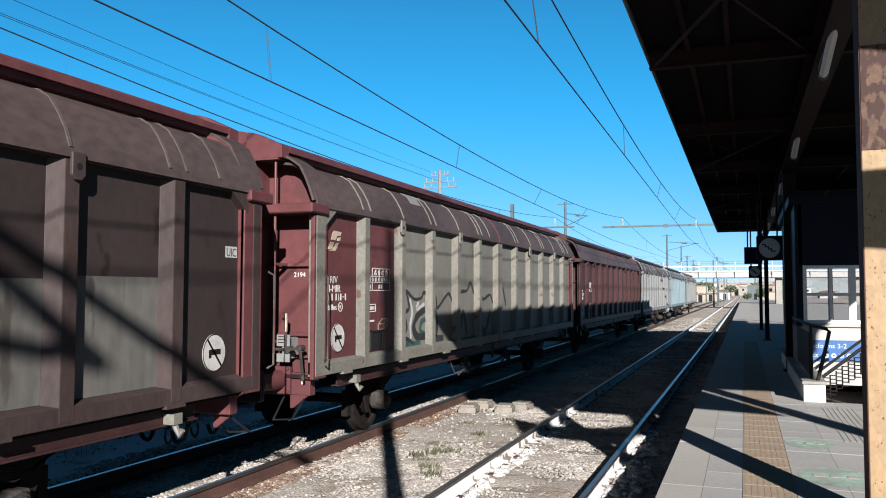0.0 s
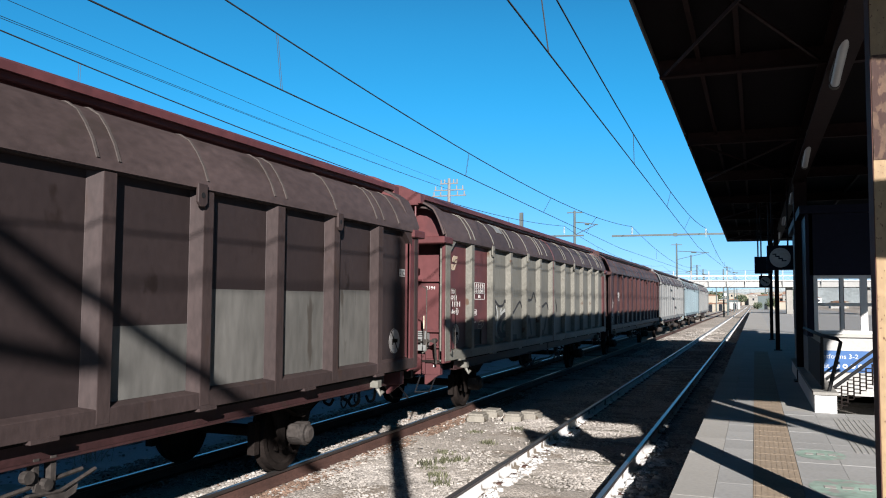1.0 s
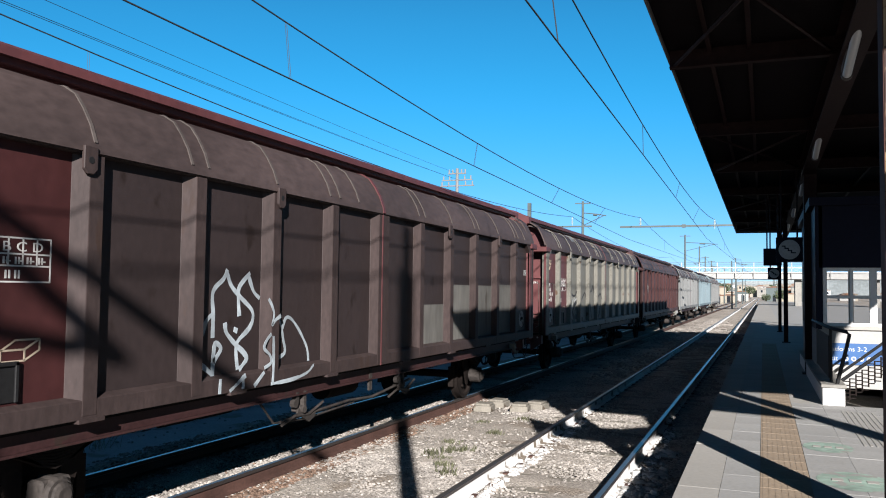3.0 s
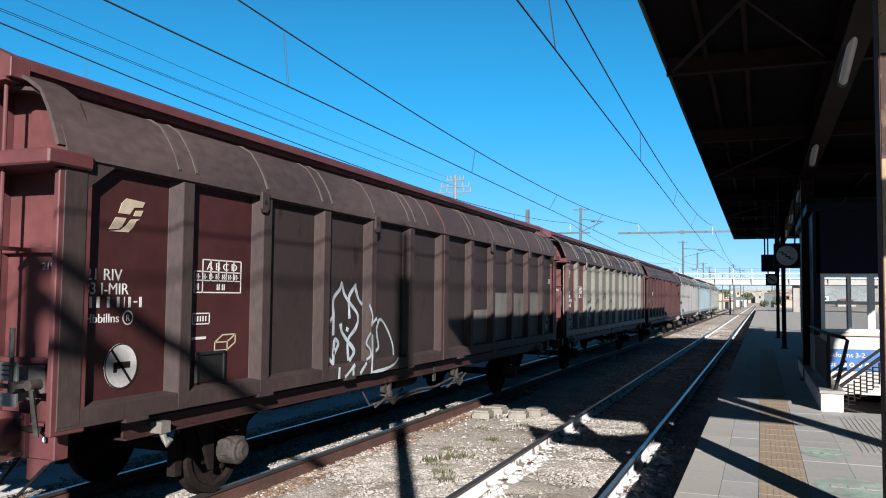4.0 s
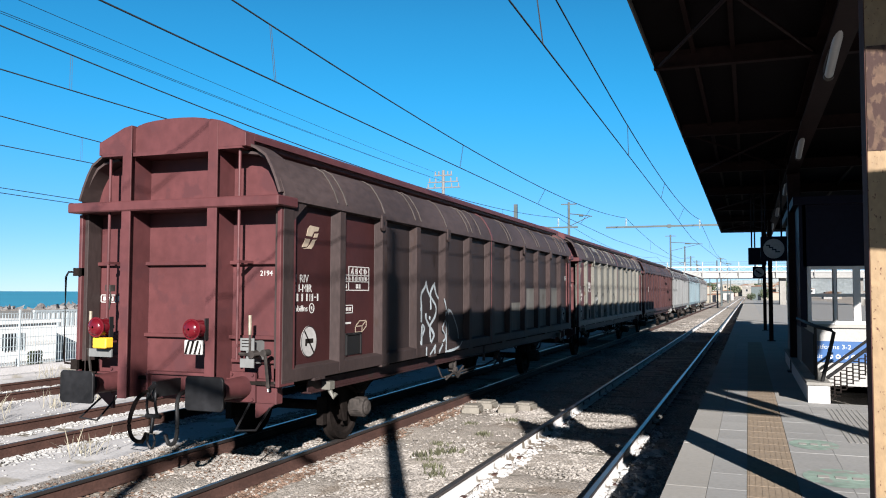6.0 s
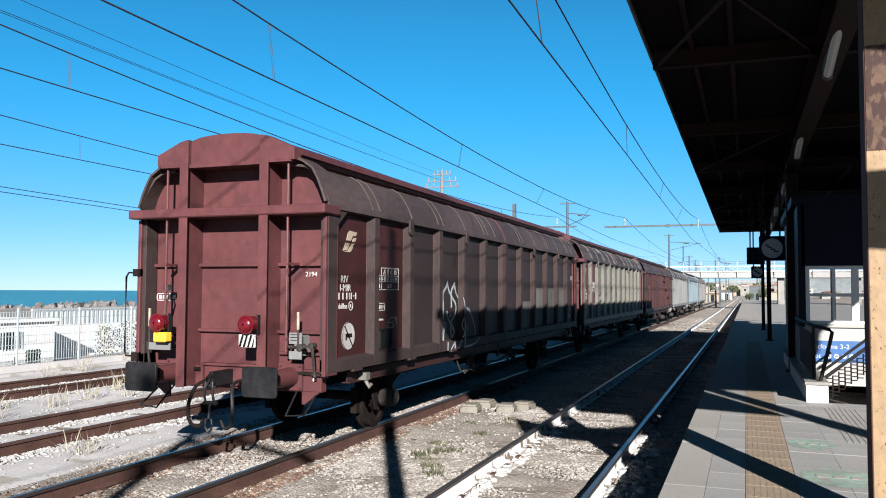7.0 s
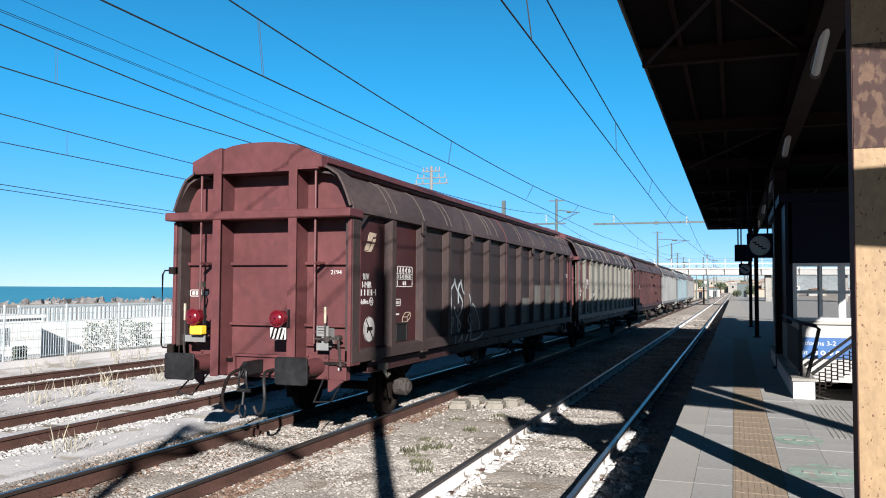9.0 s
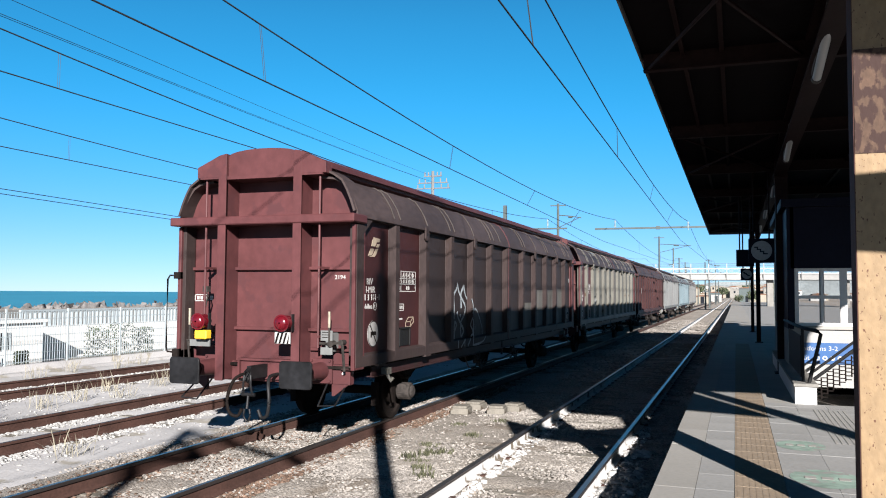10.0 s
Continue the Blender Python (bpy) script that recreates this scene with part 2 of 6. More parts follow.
GALV = M("galvanised_mast_steel", (0.055, 0.068, 0.068), 0.55, metal=0.3, spread=0.12, fine=20, broad=2)
FENCE = M("pale_fence_steel", (0.2276, 0.2591, 0.2708), 0.6, spread=0.08, fine=20, broad=2)
SEA = M("blue_sea_water", (0.0157, 0.1335, 0.1648), 0.35, spread=0.25, fine=0.2, broad=0.01, bump=0.0, spec=0.5)
ROCK = M("breakwater_rock", (0.10, 0.096, 0.094), 0.9, spread=0.35, fine=3, broad=0.3)
WEED = M("dull_weed_green", (0.055, 0.056, 0.032), 0.8, spread=0.4, fine=8, broad=1.0, bump=0)
LEAF = M("dusty_leaf_green", (0.036, 0.046, 0.024), 0.7, spread=0.4, fine=8, broad=1.0, bump=0)
DRY = M("dry_weed_stalk", (0.1727, 0.157, 0.1177), 0.9, spread=0.3, fine=12, broad=3, bump=0)
# Haze is put into the hills' base colour: paler and greyer than woods.
HAZY_WOODS = M("haze_paled_hill_woods", (0.1335, 0.1492, 0.1531), 0.95, spread=0.3, fine=0.4, broad=0.02, bump=0)
ROOF_TILE = M("clay_roof_tile", (0.1041, 0.0553, 0.03578), 0.9, spread=0.2, fine=4, broad=0.5)
HOUSE_A = M("cream_house_render", (0.1887, 0.1692, 0.1366), 0.9, spread=0.08, fine=4, broad=0.4)
HOUSE_B = M("pale_house_render", (0.2147, 0.2115, 0.2017), 0.9, spread=0.08, fine=4, broad=0.4)
WINDOW_DARK = M("dark_window_pane", (0.009758, 0.01138, 0.01464), 0.15, spread=0.1, fine=4, broad=0.4, bump=0, spec=0.5)
glass = bpy.data.materials.new("clear_window_glass")
glass.use_nodes = True
_g = glass.node_tree.nodes["Principled BSDF"]
_g.inputs["Transmission Weight"].default_value, _g.inputs["Roughness"].default_value, _g.inputs["IOR"].default_value = 1.0, 0.02, 1.1

# ---- mesh tools ----
class Build:
    """Collects corners and faces of one mesh."""
    def __init__(self):
        self.v, self.f = [], []
    def add(self, verts, faces):
        o = len(self.v)
        self.v += [tuple(p) for p in verts]
        self.f += [tuple(o + i for i in q) for q in faces]
        return self
    def box(self, x0, x1, y0, y1, z0, z1, m=None):
        p = [Vector((x, y, z)) for z in (z0, z1) for y in (y0, y1) for x in (x0, x1)]
        if m is not None:
            p = [m @ q for q in p]
        return self.add(p, [(0, 2, 3, 1), (4, 5, 7, 6), (0, 1, 5, 4), (2, 6, 7, 3), (0, 4, 6, 2), (1, 3, 7, 5)])
    def cyl(self, a, b, r, n=12, r2=None):
        a, b = Vector(a), Vector(b)
        q = (b - a).to_track_quat("Z", "Y").to_matrix()
        r2 = r if r2 is None else r2
        ring = [Vector((math.cos(2 * math.pi * i / n), math.sin(2 * math.pi * i / n), 0)) for i in range(n)]
        p = [a + q @ (c * r) for c in ring] + [b + q @ (c * r2) for c in ring]
        return self.add(p, [(i, (i + 1) % n, n + (i + 1) % n, n + i) for i in range(n)] + [tuple(range(n - 1, -1, -1)), tuple(range(n, 2 * n))])
    def tube(self, pts, r, n=6):
        pts = [Vector(p) for p in pts]
        o, rings = len(self.v), []
        for k, p in enumerate(pts):
            d = (pts[min(k + 1, len(pts) - 1)] - pts[max(k - 1, 0)]).normalized()
            q = d.to_track_quat("Z", "Y").to_matrix()
            self.v += [tuple(p + q @ Vector((r * math.cos(2 * math.pi * i / n), r * math.sin(2 * math.pi * i / n), 0))) for i in range(n)]
        for k in range(len(pts) - 1):
            for i in range(n):
                a, b = o + k * n + i, o + k * n + (i + 1) % n
                self.f.append((a, b, b + n, a + n))
        self.f += [tuple(o + i for i in range(n - 1, -1, -1)), tuple(o + (len(pts) - 1) * n + i for i in range(n))]
        return self
    def prism(self, prof, a, b, axis="y"):
        """A closed outline swept from a to b along an axis; the outline lies in the other two axes."""
        def at(p, w):
            return (p[0], w, p[1]) if axis == "y" else (w, p[0], p[1]) if axis == "x" else (p[0], p[1], w)
        n = len(prof)
        return self.add([at(p, a) for p in prof] + [at(p, b) for p in prof],
                        [(i, (i + 1) % n, n + (i + 1) % n, n + i) for i in range(n)] + [tuple(range(n - 1, -1, -1)), tuple(range(n, 2 * n))])
    def sheet(self, line, t, a, b):
        """An open line in x, z with thickness t, swept along y."""
        n = len(line)
        nrm = []
        for k in range(n):
            d = Vector(line[min(k + 1, n - 1)]) - Vector(line[max(k - 1, 0)])
            nrm.append(Vector((-d.y, d.x)).normalized() * t)
        outl = list(line) + [(line[k][0] + nrm[k].x, line[k][1] + nrm[k].y) for k in range(n - 1, -1, -1)]
        o = len(self.v)
        for w in (a, b):
            self.v += [(p[0], w, p[1]) for p in outl]
        m = 2 * n
        self.f += [(o + i, o + (i + 1) % m, o + m + (i + 1) % m, o + m + i) for i in range(m)]
        for k in range(n - 1):
            q = (k, k + 1, m - 2 - k, m - 1 - k)
            self.f += [tuple(o + i for i in q[::-1]), tuple(o + m + i for i in q)]
        return self
    def mesh(self, name, bevel=0.0, smooth=False):
        me = bpy.data.meshes.new(name)
        me.from_pydata(self.v, [], self.f)
        bm = bmesh.new()
        bm.from_mesh(me)
        bmesh.ops.recalc_face_normals(bm, faces=bm.faces)
        if bevel:
            bmesh.ops.bevel(bm, geom=[e for e in bm.edges if len(e.link_faces) == 2 and e.calc_face_angle(0) > 0.5], offset=bevel, segments=1, affect="EDGES", clamp_overlap=True)
        bm.to_mesh(me)
        bm.free()
        if smooth:
            me.shade_smooth()
            me.set_sharp_from_angle(angle=radians(40))
        return me


def part(name, b, mat, parent=None, label="", bevel=0.0, smooth=False, at=None):
    me = b.mesh(name, bevel, smooth) if isinstance(b, Build) else b
    if not me.materials:
        me.materials.append(mat)
    ob = new(name, me)
    if at is not None:
        ob.matrix_basis = at
    if parent is not None:
        ob.parent = parent
    if label:
        ob["label"] = label
    return ob


def thing(name, label, category, group="", at=None, kind=""):
    ob = new(name)
    if at is not None:
        ob.matrix_basis = at
    return tagged(ob, label, category, group, kind)


def lettering(text, size, mat, parent, m, name="lettering", label="", width=None):
    """Flat letters, 3 mm thick, from the built-in font; m: where the baseline starts."""
    cu = bpy.data.curves.new(name, "FONT")
    cu.body, cu.size, cu.extrude = text, size, 0.0015
    cu.resolution_u = 3
    ob = bpy.data.objects.new(name, cu)
    scene.collection.objects.link(ob)
    bpy.context.view_layer.update()
    me = bpy.data.meshes.new_from_object(ob.evaluated_get(bpy.context.evaluated_depsgraph_get()))
    bpy.data.objects.remove(ob)
    if width:
        w = max(v.co.x for v in me.vertices)
        for v in me.vertices:
            v.co.x *= width / w
    me.materials.clear()
    me.materials.append(mat)
    return part(name, me, mat, parent, label, at=m)

FACE_X = Matrix(((0, 0, 1, 0), (1, 0, 0, 0), (0, 1, 0, 0), (0, 0, 0, 1)))      # letters that face +x
FACE_BACK = Matrix(((1, 0, 0, 0), (0, 0, -1, 0), (0, 1, 0, 0), (0, 0, 0, 1)))  # letters that face -y
def on_side(x, y, z):
    return Matrix.Translation((x, y, z)) @ FACE_X
def on_end(x, y, z):
    return Matrix.Translation((x, y, z)) @ FACE_BACK

# ---- plan: rails run along y, rail tops at z = 0 ----
X_NEAR, X_TRAIN, X_THIRD, X_FOURTH = -2.36, -6.33, -10.40, -15.20
PLAT, EDGE = 0.55, -0.66
GROUND = -0.19

# ---- ground, sea, tracks ----
def heightfield(name, x0, x1, y0, y1, step, amp, base, mat):
    xs, ys = np.arange(x0, x1 + 1e-6, step), np.arange(y0, y1 + 1e-6, step)
    verts = []
    for y in ys:
        for x in xs:
            z = amp * (noise.noise((x * 1.3, y * 1.3, 0)) + 0.6 * noise.noise((x * 6, y * 6, 3)))
            k = min(1, min(x - x0, x1 - x, y - y0, y1 - y) / 0.4)
            verts.append((x, y, base + z * k))
    w = len(xs)
    faces = [(j * w + i, j * w + i + 1, (j + 1) * w + i + 1, (j + 1) * w + i) for j in range(len(ys) - 1) for i in range(w - 1)]
    me = bpy.data.meshes.new(name)
    me.from_pydata(verts, [], faces)
    me.materials.append(mat)
    me.shade_smooth()
    return new(name, me)

g = Build()
g.add([(-88, -200, GROUND - 0.03), (3000, -200, GROUND - 0.03), (3000, 4000, GROUND - 0.03), (-88, 4000, GROUND - 0.03)], [(0, 1, 2, 3)])
tagged(part("ground", g, BALLAST), "pale gravel ground along the railway yard", "ground", kind="structure")
tagged(heightfield("ballast_bed", -8.0, -0.7, 3.0, 34.0, 0.12, 0.035, GROUND + 0.01, BALLAST), "uneven pale gravel between the tracks", "ballast", kind="structure")
tagged(heightfield("dusty_yard", -18.2, -8.0, 3.0, 60.0, 0.2, 0.03, GROUND + 0.012, DUST), "bleached dusty yard ground around the sidings", "ground", kind="structure")
g = Build()
g.add([(-4500, -3000, -1.6), (-80, -3000, -1.6), (-80, 4900, -1.6), (-4500, 4900, -1.6)], [(0, 1, 2, 3)])
tagged(part("water", g, SEA), "calm blue sea reaching the horizon", "sea", kind="structure")

RAIL = [(-0.07, -0.172), (0.07, -0.172), (0.07, -0.16), (0.012, -0.145), (0.010, -0.05), (0.034, -0.038), (0.036, -0.006), (-0.036, -0.006), (-0.034, -0.038), (-0.010, -0.05), (-0.012, -0.145), (-0.07, -0.16)]
def rail(x, side_mat, top_mat, parent, y0=-30.0, y1=420.0):
    web = RAIL[:5] + RAIL[9:]
    r = part("rail", Build().prism([(x + a, b) for a, b in web], y0, y1), side_mat, parent)
    head = [(x - 0.010, -0.05), (x + 0.010, -0.05), (x + 0.034, -0.038), (x + 0.036, -0.006), (x + 0.028, -0.001), (x - 0.028, -0.001), (x - 0.036, -0.006), (x - 0.034, -0.038)]
    hd = part("rail_head", Build().prism(head, y0, y1), RAIL_BROWN if top_mat is RAIL_TOP else side_mat, r, "dark rail head")
    part("running_band", Build().box(x - 0.026, x + 0.026, y0, y1, -0.0009, 0), top_mat, hd, "worn running surface")
    return r

def track(x, label, white=False, shiny=True, sleepers=True):
    t = thing("railway_track", label, "railway track", "tracks", kind="structure")
    for s in (-1, 1):
        rail(x + s * 0.7535, RAIL_WHITE if white else RAIL_SIDE, RAIL_TOP if shiny else RAIL_RUST, t)
    if sleepers:
        me = Build().box(-1.2, 1.2, -0.12, 0.12, GROUND - 0.05, -0.163).mesh("sleeper", 0.012)
        cl = Build()
        for s in (-1, 1):
            for d in (-0.10, 0.10):
                cl.box(s * 0.7535 + d - 0.03, s * 0.7535 + d + 0.03, -0.05, 0.05, -0.163, -0.14)
        clm = cl.mesh("rail_clips")
        clm.materials.append(RAIL_SIDE)
        for k in range(62):
            yy = 3.3 + 0.6 * k
            sl = part("sleeper", me, SLEEPER, t, at=pose(x, yy, random.uniform(-0.025, -0.004), 0, 0, random.uniform(-0.6, 0.6)))
            part("rail_clips", clm, RAIL_SIDE, sl, at=pose(0, 0, -0.004))
    return t

track(X_NEAR, "railway track beside the platform with whitewashed rail sides", white=True)
track(X_TRAIN, "rusty sided railway track carrying the goods train")
track(X_THIRD, "rusty siding track with dull rail heads", shiny=False)
track(X_FOURTH, "outer siding track along the fence", shiny=False)

def stones(name, label, count, area, mat, size=(0.011, 0.027), dens=None, base=GROUND + 0.012):
    rng = np.random.default_rng(len(label) * 7 + count)
    phi = (1 + 5 ** 0.5) / 2
    ico = np.array([(-1, phi, 0), (1, phi, 0), (-1, -phi, 0), (1, -phi, 0), (0, -1, phi), (0, 1, phi), (0, -1, -phi), (0, 1, -phi), (phi, 0, -1), (phi, 0, 1), (-phi, 0, -1), (-phi, 0, 1)]) / 1.9
    tri = np.array([(0, 11, 5), (0, 5, 1), (0, 1, 7), (0, 7, 10), (0, 10, 11), (1, 5, 9), (5, 11, 4), (11, 10, 2), (10, 7, 6), (7, 1, 8), (3, 9, 4), (3, 4, 2), (3, 2, 6), (3, 6, 8), (3, 8, 9), (4, 9, 5), (2, 4, 11), (6, 2, 10), (8, 6, 7), (9, 8, 1)])
    x0, x1, y0, y1 = area
    vs, fs, n = [], [], 0
    while n < count:
        x, y = rng.uniform(x0, x1), y0 + (y1 - y0) * rng.random() ** 1.5
        if dens and rng.random() > dens(x, y):
            continue
        s = rng.uniform(*size)
        v = ico * s * rng.uniform(0.7, 1.3, 3) * (1, 1, 0.62) * rng.uniform(0.8, 1.2, (12, 1))
        a = rng.uniform(0, 6.28)
        c, sn = math.cos(a), math.sin(a)
        v = v @ np.array([(c, sn, 0), (-sn, c, 0), (0, 0, 1)])
        vs.append(v + (x, y, base + s * rng.uniform(-0.1, 0.4)))
        fs.append(tri + 12 * n)
        n += 1
    me = bpy.data.meshes.new(name)
    me.from_pydata(np.concatenate(vs).tolist(), [], np.concatenate(fs).tolist())
    me.materials.append(mat)
    return tagged(new(name, me), label, "ballast", kind="stuff")

def clear(x, y):
    for c in (X_NEAR, X_TRAIN, X_THIRD, X_FOURTH):
        if abs(abs(x - c) - 0.7535) < 0.085:
            return 0.0
    return 1.0
def patchy(x, y):
    return clear(x, y) * min(1, max(0.06, 0.42 + 2.0 * noise.noise((x * 0.7, y * 0.35, 5))))
def beside(x, y):
    d = min(abs(abs(x - c) - 0.7535) for c in (X_THIRD, X_FOURTH))
    return clear(x, y) * (max(0.05, 1.0 - d / 0.55) if d < 0.55 else 0.05 * max(0.0, 0.6 + 2 * noise.noise((x * 0.8, y * 0.5, 2))))
stones("gravel", "loose pale ballast stones between the near tracks", 34000, (-5.6, -0.75, 6.0, 22), STONE, (0.009, 0.026), dens=patchy)
stones("gravel", "loose ballast stones under the goods train", 12000, (-8.2, -5.0, 5.0, 20), STONE, dens=patchy)
stones("gravel", "bright ballast stones along the siding", 19000, (-17.0, -8.6, 7.0, 28), STONE_WHITE, (0.012, 0.032), beside)
stones("gravel", "rust stained stones beside the rails", 4200, (-5.5, -5.15, 6, 20), STONE_RUST, dens=clear)
stones("gravel", "rust stained stones between the rails", 2600, (-7.9, -6.2, 5.5, 18), STONE_RUST, dens=clear)
stones("gravel", "large white stones against the platform side rail", 420, (-1.56, -1.15, 6.0, 12.5), STONE_WHITE, (0.035, 0.075), dens=lambda x, y: clear(x, y) * (1.0 if noise.noise((0, y * 1.1, 9)) > 0.05 else 0.05))

stones("gravel", "coarse stones between the tracks past the canopy", 6000, (-5.4, -0.9, 22, 75), STONE, (0.02, 0.05), dens=patchy)

stones("gravel", "whitewashed stones along the outer near rail", 700, (-3.06, -2.86, 6.0, 14.5), STONE_SPLASH, (0.018, 0.045), dens=clear)
stones("gravel", "whitewashed stones along the platform side rail", 600, (-1.55, -1.36, 6.0, 14.5), STONE_SPLASH, (0.018, 0.045), dens=clear)

def weed(x, y, h, n, mat, label, seed, spread=0.18, leaf=0.05):
    rng = random.Random(seed)
    b = Build()
    for _ in range(n):
        a, r = rng.uniform(0, 6.28), rng.uniform(0, spread)
        px, py = x + r * math.cos(a), y + r * math.sin(a)
        top = Vector((px + rng.uniform(-1, 1) * h * 0.4, py + rng.uniform(-1, 1) * h * 0.4, GROUND + h * rng.uniform(0.4, 1)))
        foot = Vector((px, py, GROUND))
        w = Vector((rng.uniform(-1, 1), rng.uniform(-1, 1), 0)).normalized() * leaf * 0.18
        mid = (foot + top) / 2 + Vector((0, 0, h * 0.1))
        b.add([foot - w, foot + w, mid + w * 1.6, mid - w * 1.6, top], [(0, 1, 2, 3), (3, 2, 4)])
    return tagged(part("weed", b, mat), label, "weed", "weeds")
for k, (x, y, h) in enumerate(((-3.9, 10.0, 0.16), (-4.1, 10.4, 0.12), (-3.7, 9.6, 0.14), (-4.4, 11.6, 0.1), (-4.0, 14.2, 0.12), (-4.6, 13.6, 0.1), (-4.15, 10.9, 0.2), (-4.3, 10.6, 0.18), (-4.0, 11.1, 0.16), (-4.05, 12.6, 0.14))):
    weed(x, y, h * 0.7, 60, WEED, "low green weed growing in the ballast", k, leaf=0.03)
for k, (x, y, h) in enumerate(((-8.75, 9.0, 0.5), (-13.0, 13.5, 0.5), (-13.6, 15.0, 0.55), (-13.2, 16.3, 0.45), (-12.8, 12.4, 0.5), (-13.4, 11.6, 0.55), (-13.9, 17.5, 0.6), (-13.1, 18.6, 0.5), (-17.3, 16.5, 0.5), (-17.6, 18.0, 0.55), (-17.2, 19.5, 0.6), (-17.7, 21.0, 0.5), (-17.4, 23.0, 0.6), (-12.6, 14.4, 0.4), (-12.4, 10.6, 0.5), (-17.9, 14.6, 0.5))):
    weed(x, y, h, 26, DRY, "dry thin weed stalks beside the siding", 40 + k, 0.3, 0.022)

# flat concrete blocks lying between the tracks
for x, y, a in ((-4.98, 14.9, 4), (-4.90, 15.55, -3), (-4.34, 15.15, 6), (-4.12, 15.6, -8)):
    blk = Build().box(-0.17, 0.17, -0.2, 0.2, 0, 0.12)
    blk.box(-0.14, 0.14, -0.17, 0.17, 0.115, 0.16)
    tagged(part("concrete_block", blk, SLEEPER, bevel=0.012, at=pose(x, y, GROUND + 0.01, 0, 0, a)), "grey concrete cable cover block on the ballast", "concrete block", "cable covers")

# ---- platform ----
pl = thing("platform", "station platform with pale coping and tactile strip", "platform", kind="structure")
part("platform_body", Build().box(EDGE + 0.03, 0.80, -12, 190, -0.6, PLAT - 0.03).box(0.80, 3.3, -12, 12.9, -0.6, PLAT - 0.03).box(0.80, 14, 21.5, 190, -0.6, PLAT - 0.03).box(3.3, 14, -12, 21.5, -0.6, PLAT - 0.03), CONCRETE, pl)
def slabs(x0, x1, nx, y0, dy, ny, mat, name, top=PLAT, gap=0.003, thick=0.05, bev=0):
    w = (x1 - x0) / nx
    me = Build().box(gap / 2, w - gap / 2, gap / 2, dy - gap / 2, -thick, 0).mesh(name, bev)
    for i in range(nx):
        for j in range(ny):
            part(name, me, mat, pl, at=pose(x0 + i * w, y0 + j * dy, top + random.uniform(-0.0015, 0.0015)))
slabs(EDGE, -0.33, 1, 2.0, 1.0, 50, COPING, "coping_stone", gap=0.004)
slabs(-0.33, -0.03, 1, 4.0, 0.6, 34, PAVING, "paving_slab")
rib = Build()
rib.box(0.003, 0.397, 0.003, 0.397, -0.05, 0)
for k in range(8):
    rib.box(0.02 + k * 0.048, 0.044 + k * 0.048, 0.006, 0.394, 0, 0.0018)
ribm = rib.mesh("tactile_tile")
ribm.materials.append(TACTILE)
for j in range(60):
    part("tactile_tile", ribm, TACTILE, pl, at=pose(-0.03, 4.0 + 0.4 * j, PLAT))
slabs(0.37, 3.2, 7, 4.0, 0.405, 22, PAVING, "paving_slab")
part("far_paving", Build().box(EDGE, 0.80, 52.0, 190, PLAT - 0.05, PLAT).box(-0.33, -0.03, 24.4, 52, PLAT - 0.05, PLAT).box(-0.03, 0.37, 28, 52, PLAT - 0.05, PLAT).box(0.37, 0.80, 12.8, 52, PLAT - 0.05, PLAT), COPING, pl)
part("near_paving", Build().box(EDGE, 3.3, -12, 2.0, PLAT - 0.05, PLAT).box(-0.33, 3.3, 2.0, 4.0, PLAT - 0.05, PLAT).box(3.2, 14, -12, 21.5, PLAT - 0.05, PLAT - 0.002).box(0.80, 14, 21.5, 190, PLAT - 0.05, PLAT - 0.002), PAVING, pl)
# ribbed guide tiles towards the stair
gt = Build()
for k in range(7):
    gt.box(0.98 + 0.06 * k, 1.005 + 0.06 * k, 9.6, 12.3, PLAT + 0.001, PLAT + 0.004)
part("guide_ribs", gt, COPING, pl)
for x, y, r in ((0.62, 9.35, 0.24), (0.72, 7.75, 0.30)):
    ring = Build()
    n = 28
    ring.add([(x + r * math.cos(2 * math.pi * i / n) * 1.0, y + r * 1.25 * math.sin(2 * math.pi * i / n), PLAT + 0.003) for i in range(n)], [tuple(range(n))])
    fm = tagged(part("floor_marking", ring, GREEN_MARK), "faded round green floor marking on the platform", "floor marking", "floor markings")
    bars = Build()
    for k in range(3):
        bars.box(x - r * 0.6 + k * r * 0.45, x - r * 0.3 + k * r * 0.45, y - 0.04, y + 0.06, PLAT + 0.004, PLAT + 0.006)
    part("printed_bars", bars, COPING, fm, "worn pale print")

# ---- the goods train ----
BODY, PITCH, HALF = 15.88, 17.02, 1.456
PANEL_X = HALF - 0.085          # face of the recessed panels
PANEL_LO, PANEL_HI = 1.27, 3.15
AXLES = (2.8, 13.08)
WHEEL_R = 0.46
ROOFLINE = [(1.474, 3.165), (1.466, 3.24), (1.41, 3.39), (1.33, 3.53), (1.24, 3.65), (1.12, 3.72), (0.89, 3.75)]
END_LINE = [(1.474, 3.165), (1.466, 3.24), (1.41, 3.40), (1.345, 3.55), (1.27, 3.68), (1.13, 3.775), (0.96, 3.85)]

def mirrored(line, s):
    return [(s * a, b) for a, b in line]

